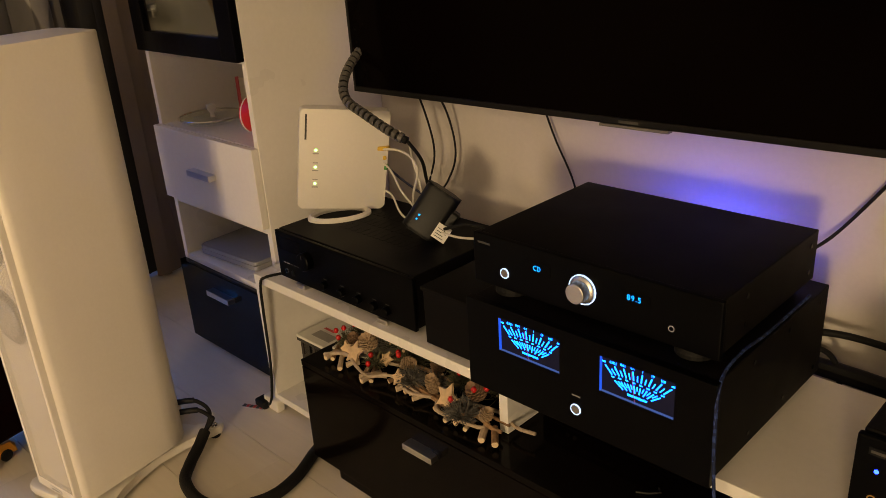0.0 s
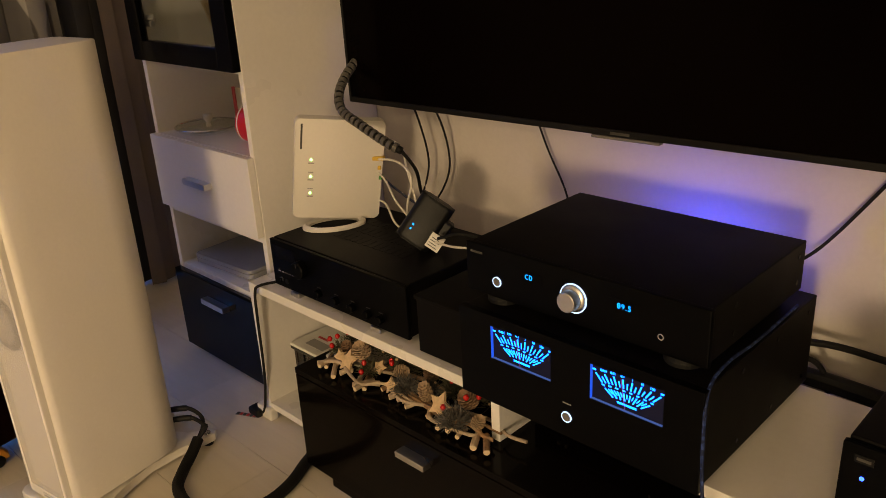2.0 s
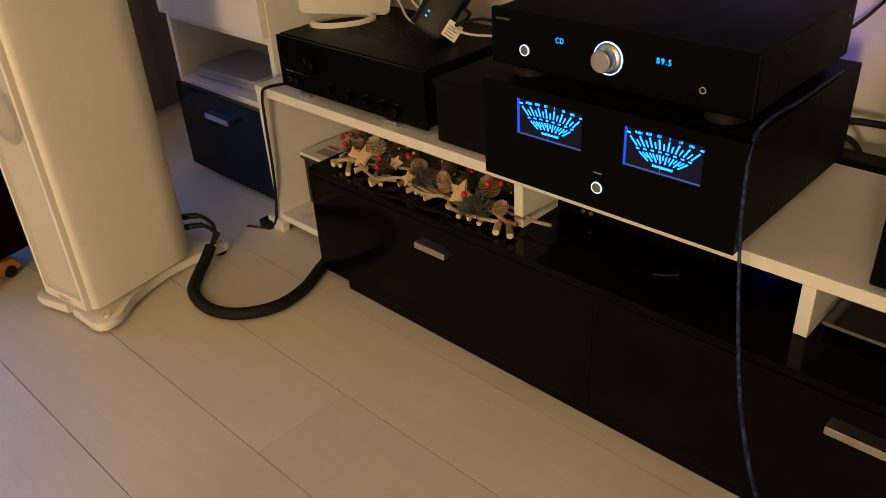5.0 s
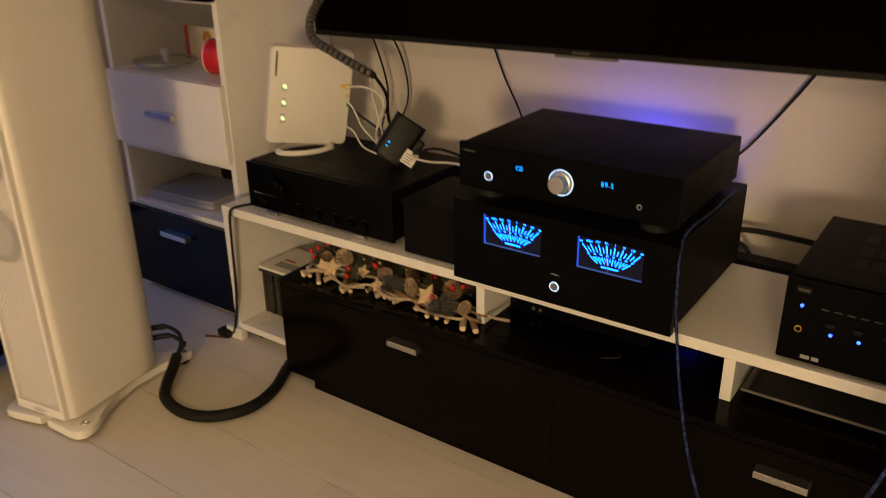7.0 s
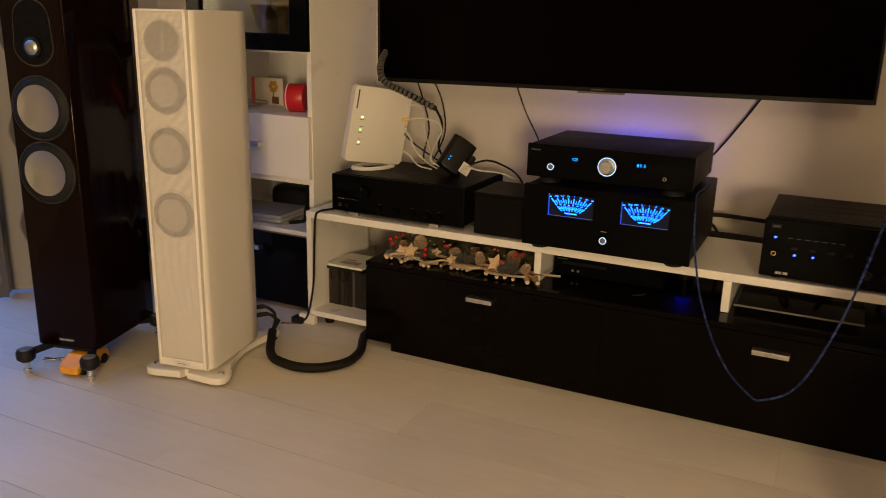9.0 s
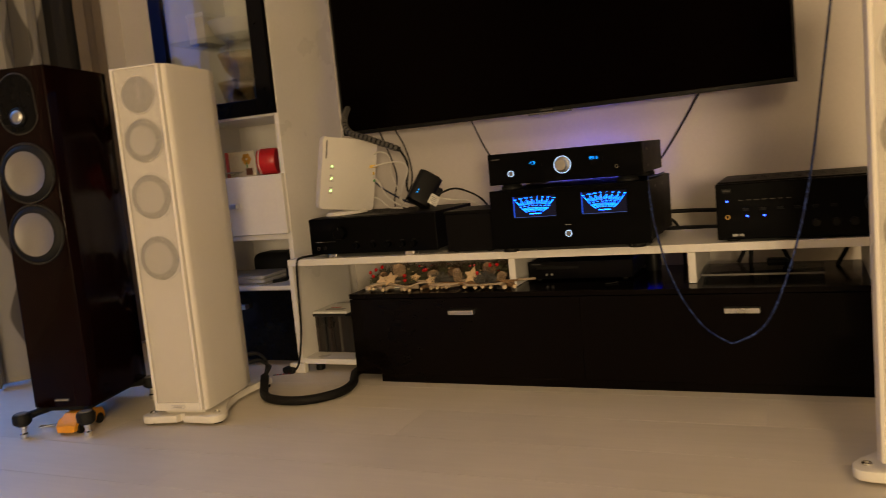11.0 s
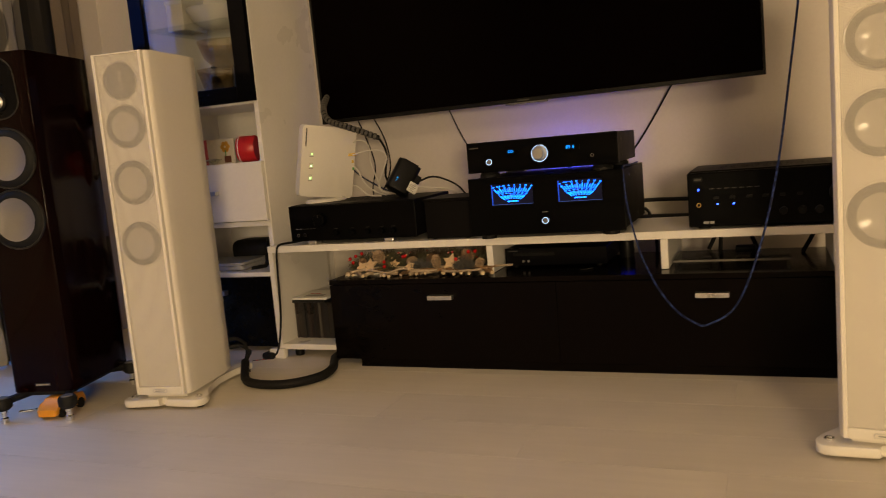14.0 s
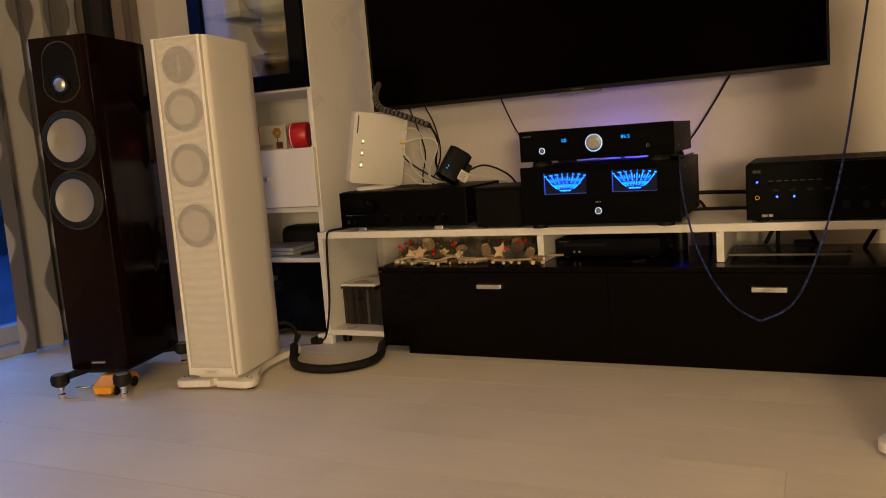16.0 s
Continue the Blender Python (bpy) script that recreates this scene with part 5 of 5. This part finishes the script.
part("cord", tube([(0.012, -0.205, 0.045), (0.030, -0.235, 0.028), (0.060, -0.278, 0.0155), (0.110, -0.318, 0.0145), (0.195, -0.330, 0.0145), (0.262, -0.298, 0.0145), (0.302, -0.228, 0.0145), (0.292, -0.145, 0.0145), (0.250, -0.06, 0.0145), (0.235, 0.0, 0.0145), (0.235, 0.25, 0.0145)], 0.0135, 14, 10), SLEEVE, loop, smooth=True)
for dz, dx in ((0.118, -0.006), (0.096, 0.006)):
    part("tail", tube([(-0.040 + dx, -0.236, dz), (-0.01 + dx, -0.205, dz + 0.002), (0.010 + dx, -0.185, dz - 0.02), (0.014 + dx, -0.185, 0.07), (0.012, -0.205, 0.044)], 0.005, 8, 8), SLEEVE, loop, smooth=True)
    part("banana_plug", tube([(-0.038 + dx, -0.236, dz), (-0.022 + dx, -0.218, dz + 0.002), (-0.010 + dx, -0.205, dz + 0.002)], 0.007, 10, 2), RUBBER, loop, "black banana plug")
tail = thing("speaker_cable", (1.85, -0.3, 0), "short black speaker cable behind the far white tower", "cable")
for dx, dz in ((0.0, 0.122), (0.03, 0.096)):
    part("cord", tube([(1.795 + dx, -0.300, dz), (1.83 + dx, -0.265, dz + 0.03), (1.88 + dx, -0.27, dz + 0.06), (1.93, -0.30, 0.145), (1.95, -0.32, 0.08), (1.97, -0.30, 0.016), (2.05, -0.20, 0.0085), (2.2, 0.1, 0.0085)], 0.008, 10, 8), SLEEVE, tail, smooth=True)
part("banana_plug", tube([(1.893, -0.335, 0.118), (1.893, -0.333, 0.134), (1.895, -0.330, 0.150)], 0.006, 10, 2), CHROME, tail, "bright metal plug")
strip = thing("key_fob", (-0.048, -0.035, 0.0), "short red and black printed ribbon on the floor", "ribbon")
RB = Matrix.Translation((-0.048, -0.035, 0.0)) @ turn("Z", 24)
part("ribbon", join(None, box(-0.032, 0.032, -0.006, 0.006, 0.0003, 0.0016), RB), PALEINK, strip)
for k in range(6):
    part("print", join(None, box(-0.030 + k * 0.010, -0.022 + k * 0.010, -0.0055, 0.0055, 0.0016, 0.0022), RB), REDINK if k % 2 else INK, strip)

# ---- loudspeakers ----


def driver(parent, x, z, y, r, cone_mat, ring_mat, dome=False):
    """A round chassis with surround and dished cone, facing -y."""
    m = Matrix.Translation((x, y, z)) @ FRONT
    d = part("driver", lathe([(r * 0.70, 0.0), (r * 0.705, 0.0087), (r * 0.80, 0.0090), (r * 0.90, 0.0074), (r, 0.003), (r, 0)], 40, m), ring_mat, parent, smooth=True)
    if dome:
        part("dome", lathe([(0, 0.015), (r * 0.3, 0.0145), (r * 0.55, 0.012), (r * 0.72, 0.008)], 32, m), cone_mat, d, smooth=True)
    else:
        part("cone", lathe([(0, 0.0004), (r * 0.12, 0.0007), (r * 0.28, 0.0018), (r * 0.45, 0.0040), (r * 0.60, 0.0067), (r * 0.71, 0.0088)], 40, m), cone_mat, d, smooth=True)
    return d


def tower_outline(hw, depth, rf, taper):
    out = []
    for s in (-1, 1):
        pts = []
        for i in range(7):  # front round
            a = radians(90 * i / 6)
            pts.append((s * (hw - rf + rf * math.sin(a)), rf - rf * math.cos(a)))
        for i in range(1, 7):  # side drawn in towards the back
            u = i / 6
            pts.append((s * (hw - taper * u ** 1.6), rf + (depth - rf - 0.02) * u))
        pts.append((s * (hw - taper - 0.018), depth))
        out.append(pts)
    return list(reversed(out[0])) + out[1]


def white_tower():
    sp = thing("floor_speaker", (0, 0, 0), "tall white floor-standing loudspeaker with perforated grille", "loudspeaker", "white loudspeakers")
    part("cabinet", slab(tower_outline(0.0835, 0.280, 0.018, 0.005), 0.040, 0.990, 0.004), SATIN, sp, smooth=True)
    part("baffle", box(-0.064, 0.064, -0.0006, 0.003, 0.070, 0.980, 0.0003, 1), SATIN, sp)
    part("grille", box(-0.0655, 0.0655, -0.0108, -0.0102, 0.066, 0.986), MESHW, sp, "white perforated metal grille")
    for s in (-1, 1):
        part("trim", box(s * 0.0700 - 0.0045, s * 0.0700 + 0.0045, -0.0118, 0.004, 0.044, 0.9895, 0.002), SATIN, sp)
    part("trim", box(-0.0655, 0.0655, -0.0118, 0.003, 0.044, 0.0655, 0.002), SATIN, sp)
    part("trim", box(-0.0655, 0.0655, -0.0118, 0.003, 0.9855, 0.9890, 0.001), SATIN, sp)
    badge = slab(rounded(-0.022, 0.022, 0.0500, 0.0600, 0.0045), 0, 0.0012, m=Matrix.Translation((0, -0.0118, 0)) @ turn("X", 90))
    bd = part("badge", badge, ALU, sp, "small rimmed metal badge")
    part("badge_face", slab(rounded(-0.0205, 0.0205, 0.0513, 0.0587, 0.0035), 0.0005, 0.0016, m=Matrix.Translation((0, -0.0118, 0)) @ turn("X", 90)), SATIN, bd)
    bar(-0.014, 0.014, 0.0538, 0.0562, -0.0133, PALEINK, bd)
    tw = part("tweeter", disc(0.048, 0.003, (0, -0.0006, 0.915), seg=40), SURROUND, sp, "grey round tweeter plate")
    part("tweeter_rim", lathe([(0.047, 0.0), (0.048, 0.0045), (0.0515, 0.0050), (0.053, 0.0)], 48, Matrix.Translation((0, -0.0006, 0.915)) @ FRONT), CHROME, tw, "polished rim", True)
    for k in range(7):
        part("ribbon", box(-0.0045, 0.0045, -0.0052, -0.0034, 0.890 + k * 0.0075, 0.8945 + k * 0.0075), PALECONE, tw)
    for z, r in ((0.793, 0.0565), (0.641, 0.0610), (0.473, 0.0610)):
        d = driver(sp, 0, z, -0.0006, r, PALECONE, SURROUND)
        part("rim", lathe([(r * 0.99, 0.0), (r * 0.995, 0.0045), (r * 1.05, 0.0050), (r * 1.075, 0.0)], 48, Matrix.Translation((0, -0.0006, z)) @ FRONT), CHROME if z > 0.7 else SATIN, d, "narrow driver rim", True)
    half = [(0.011, 0.012), (0.011, -0.010), (0.090, -0.020), (0.111, -0.018), (0.124, -0.004), (0.126, 0.020), (0.117, 0.048), (0.088, 0.085), (0.072, 0.14), (0.066, 0.20), (0.069, 0.27),
            (0.080, 0.315), (0.094, 0.335), (0.098, 0.36), (0.088, 0.374), (0.070, 0.370), (0.040, 0.325), (0.0, 0.31)]
    outline = half + [(-x, y) for x, y in reversed(half[:-1])]
    part("plinth", slab(outline, 0.008, 0.029, 0.004), SATIN, sp, "white cast outrigger base", True)
    part("plinth_riser", box(-0.062, 0.062, 0.02, 0.25, 0.0285, 0.0405), SATIN, sp)
    for x, y in ((0.101, 0.016), (-0.101, 0.016), (0.082, 0.350), (-0.082, 0.350)):
        part("bolt", lathe([(0, 0.0310), (0.0045, 0.0310), (0.0055, 0.0335), (0.0085, 0.0335), (0.0100, 0.0315), (0.0100, 0.028), (0, 0.028)], 18, Matrix.Translation((x, y, 0))), CHROME, sp, "bright domed bolt")
        part("foot", lathe([(0, 0), (0.012, 0), (0.013, 0.0085), (0, 0.0085)], 16, Matrix.Translation((x, y, 0))), RUBBER, sp)
    part("terminal_plate", box(-0.045, 0.045, 0.279, 0.284, 0.075, 0.145, 0.002), PLASTIC, sp)
    for x in (-0.02, 0.02):
        for z in (0.096, 0.122):
            part("terminal", lathe([(0, 0), (0.007, 0), (0.007, 0.018), (0, 0.02)], 14, Matrix.Translation((x, 0.284, z)) @ turn("X", -90)), BRASS, sp, "gold binding post")
    return sp


left = white_tower()
left.matrix_basis = pose(-0.037, -0.527, 0, 0, 0, 9.5)
right = copy_thing(left, pose(1.761, -0.605, 0, 0, 0, -8.5))
tagged(right, "tall white floor-standing loudspeaker beside the bench's far end")


def dark_tower():
    sp = thing("floor_speaker", (0, 0, 0), "tall dark rosewood gloss loudspeaker with bare silver cones", "loudspeaker")
    part("cabinet", slab(tower_outline(0.092, 0.315, 0.006, 0.004), 0.072, 1.022, 0.003), ROSEWOOD, sp, smooth=True)
    oval = [(0.050 * math.cos(radians(a)), 0.034 + 0.046 * math.sin(radians(a))) for a in range(0, 181, 12)]
    oval += [(0.056 * math.cos(radians(a)), -0.028 + 0.052 * math.sin(radians(a))) for a in range(192, 349, 12)]
    part("tweeter_rim", slab([(x * 1.06, y * 1.05) for x, y in oval], 0, 0.0025, 0.0006, m=Matrix.Translation((0.0, 0.0, 0.925)) @ turn("X", 90)), TRIMRING, sp, "thin grey rim")
    plate = part("tweeter_plate", slab(oval, 0.001, 0.0042, 0.001, m=Matrix.Translation((0.0, 0.0, 0.925)) @ turn("X", 90)), BLACKGLOSS, sp, "black tweeter plate")
    driver(plate, 0.0, 0.889, -0.004, 0.027, CONE, PLASTIC, True)
    for z in (0.736, 0.567):
        m = Matrix.Translation((0, 0, z)) @ FRONT
        part("trim_ring", lathe([(0.0790, 0.0), (0.0800, 0.0055), (0.0830, 0.0062), (0.0845, 0.004), (0.0845, 0)], 48, m), TRIMRING, sp, "polished dark trim ring", True)
        w = part("woofer", lathe([(0.0600, 0.0123), (0.065, 0.0132), (0.072, 0.0100), (0.0792, 0.004)], 48, m), RUBBER, sp, "black rubber surround", True)
        part("cone", lathe([(0, 0.0006), (0.012, 0.0011), (0.025, 0.0027), (0.038, 0.0055), (0.050, 0.0090), (0.0605, 0.0126)], 48, m), CONE, w, "silver dished cone", True)
    part("badge", box(-0.024, 0.024, -0.0015, 0.001, 0.088, 0.097, 0.0006), TRIMRING, sp, "small grey name badge")
    bar(-0.021, 0.021, 0.0905, 0.0945, -0.0015, PALEINK, sp)
    for s in (-1, 1):
        part("outrigger", tube([(s * 0.05, 0.05, 0.066), (s * 0.076, 0.0, 0.062), (s * 0.098, -0.040, 0.058)], 0.011, 8, 4), RUBBER, sp)
        part("outrigger", tube([(s * 0.05, 0.23, 0.066), (s * 0.076, 0.262, 0.062), (s * 0.096, 0.290, 0.058)], 0.011, 8, 4), RUBBER, sp)
        for y in (-0.046, 0.295):
            p = part("foot_cap", lathe([(0, 0.036), (0.016, 0.036), (0.025, 0.044), (0.026, 0.062), (0.022, 0.070), (0, 0.071)], 24, Matrix.Translation((s * 0.100, y, 0))), RUBBER, sp, "round black foot cap", True)
            part("cap_disc", lathe([(0, 0.0705), (0.017, 0.0705), (0.016, 0.073), (0, 0.0735)], 20, Matrix.Translation((s * 0.100, y, 0))), SURROUND, p)
            part("spike", lathe([(0, 0), (0.011, 0), (0.011, 0.012), (0.0075, 0.016), (0.0075, 0.026), (0.010, 0.028), (0.010, 0.0365), (0, 0.0365)], 16, Matrix.Translation((s * 0.100, y, 0))), CHROME, p, "bright metal spike", True)
    part("base_plate", box(-0.075, 0.075, 0.01, 0.27, 0.058, 0.0698, 0.003), RUBBER, sp)
    return sp


dark = dark_tower()
dark.matrix_basis = pose(-0.368, -0.634, 0, 0, 0, 14)

# ---- toy car and keys on the floor ----
car = thing("toy_car", (0, 0, 0), "orange rubber toy car with black wheels", "toy car")
prof = [(-0.070, 0.010), (-0.072, 0.030), (-0.050, 0.036), (-0.030, 0.054), (0.030, 0.056), (0.055, 0.038), (0.072, 0.032), (0.074, 0.010)]
part("body", slab(prof, -0.030, 0.030, 0.007, 3, m=turn("X", 90)), ORANGE, car, smooth=True)
for x in (-0.042, 0.044):
    for s in (-1, 1):
        part("wheel", lathe([(0, -0.006), (0.013, -0.006), (0.015, -0.004), (0.015, 0.004), (0.013, 0.006), (0.007, 0.0065), (0, 0.005)], 20, Matrix.Translation((x, s * 0.028, 0.015)) @ turn("X", 90)), RUBBER, car, smooth=True)
part("window", box(-0.020, 0.022, -0.0312, 0.0312, 0.040, 0.050, 0.002), ORANGE, car)
car.matrix_basis = pose(-0.344, -0.602, 0, 0, 0, 102)
keys = thing("key_ring", (0, 0, 0), "small bunch of metal keys on a chain", "keys")
for k in range(5):
    a = k * 1.9
    part("link", lathe([(0.006, -0.001), (0.008, -0.001), (0.008, 0.001), (0.006, 0.001)], 14, Matrix.Translation((0.012 * k, 0.003 * math.sin(a), 0.004)) @ turn("Y", 15 * math.sin(a))), CHROME, keys)
part("key", box(-0.045, -0.004, -0.005, 0.005, 0.0005, 0.003, 0.0006), CHROME, keys)
part("key", join(None, box(-0.040, 0.0, -0.005, 0.005, 0.0005, 0.003, 0.0006), turn("Z", 30) @ Matrix.Translation((0, 0, 0.003))), CHROME, keys)
part("tag", box(0.055, 0.085, -0.009, 0.009, 0.0005, 0.005, 0.001), RUBBER, keys)
keys.matrix_basis = pose(-0.455, -0.605, 0, 0, 0, 12)

# ---- floor planks ----
PW, PL = 0.196, 1.285
plank_box = box(0.0002, PL - 0.0002, 0.0007, PW - 0.0007, -0.0079, 0.0)
pm = bpy.data.meshes.new("plank")
plank_box.to_mesh(pm)
plank_box.free()
pm.materials.append(PLANK)
row = 0
y = -0.312 + 4 * PW
while y > SOUTH:
    x = WEST - 0.2 - PL + (row * 0.43 + 0.15) % PL
    while x < EAST:
        a, c = max(x, WEST - 0.19), min(x + PL, EAST)  # end planks cut at the walls
        if y - PW < NORTH and c - a > 0.02:
            p = new("plank", pm)
            p.parent = floor
            p.location = (a, y - PW, 0)
            p.scale.x = (c - a) / PL
        x += PL
    y -= PW
    row += 1
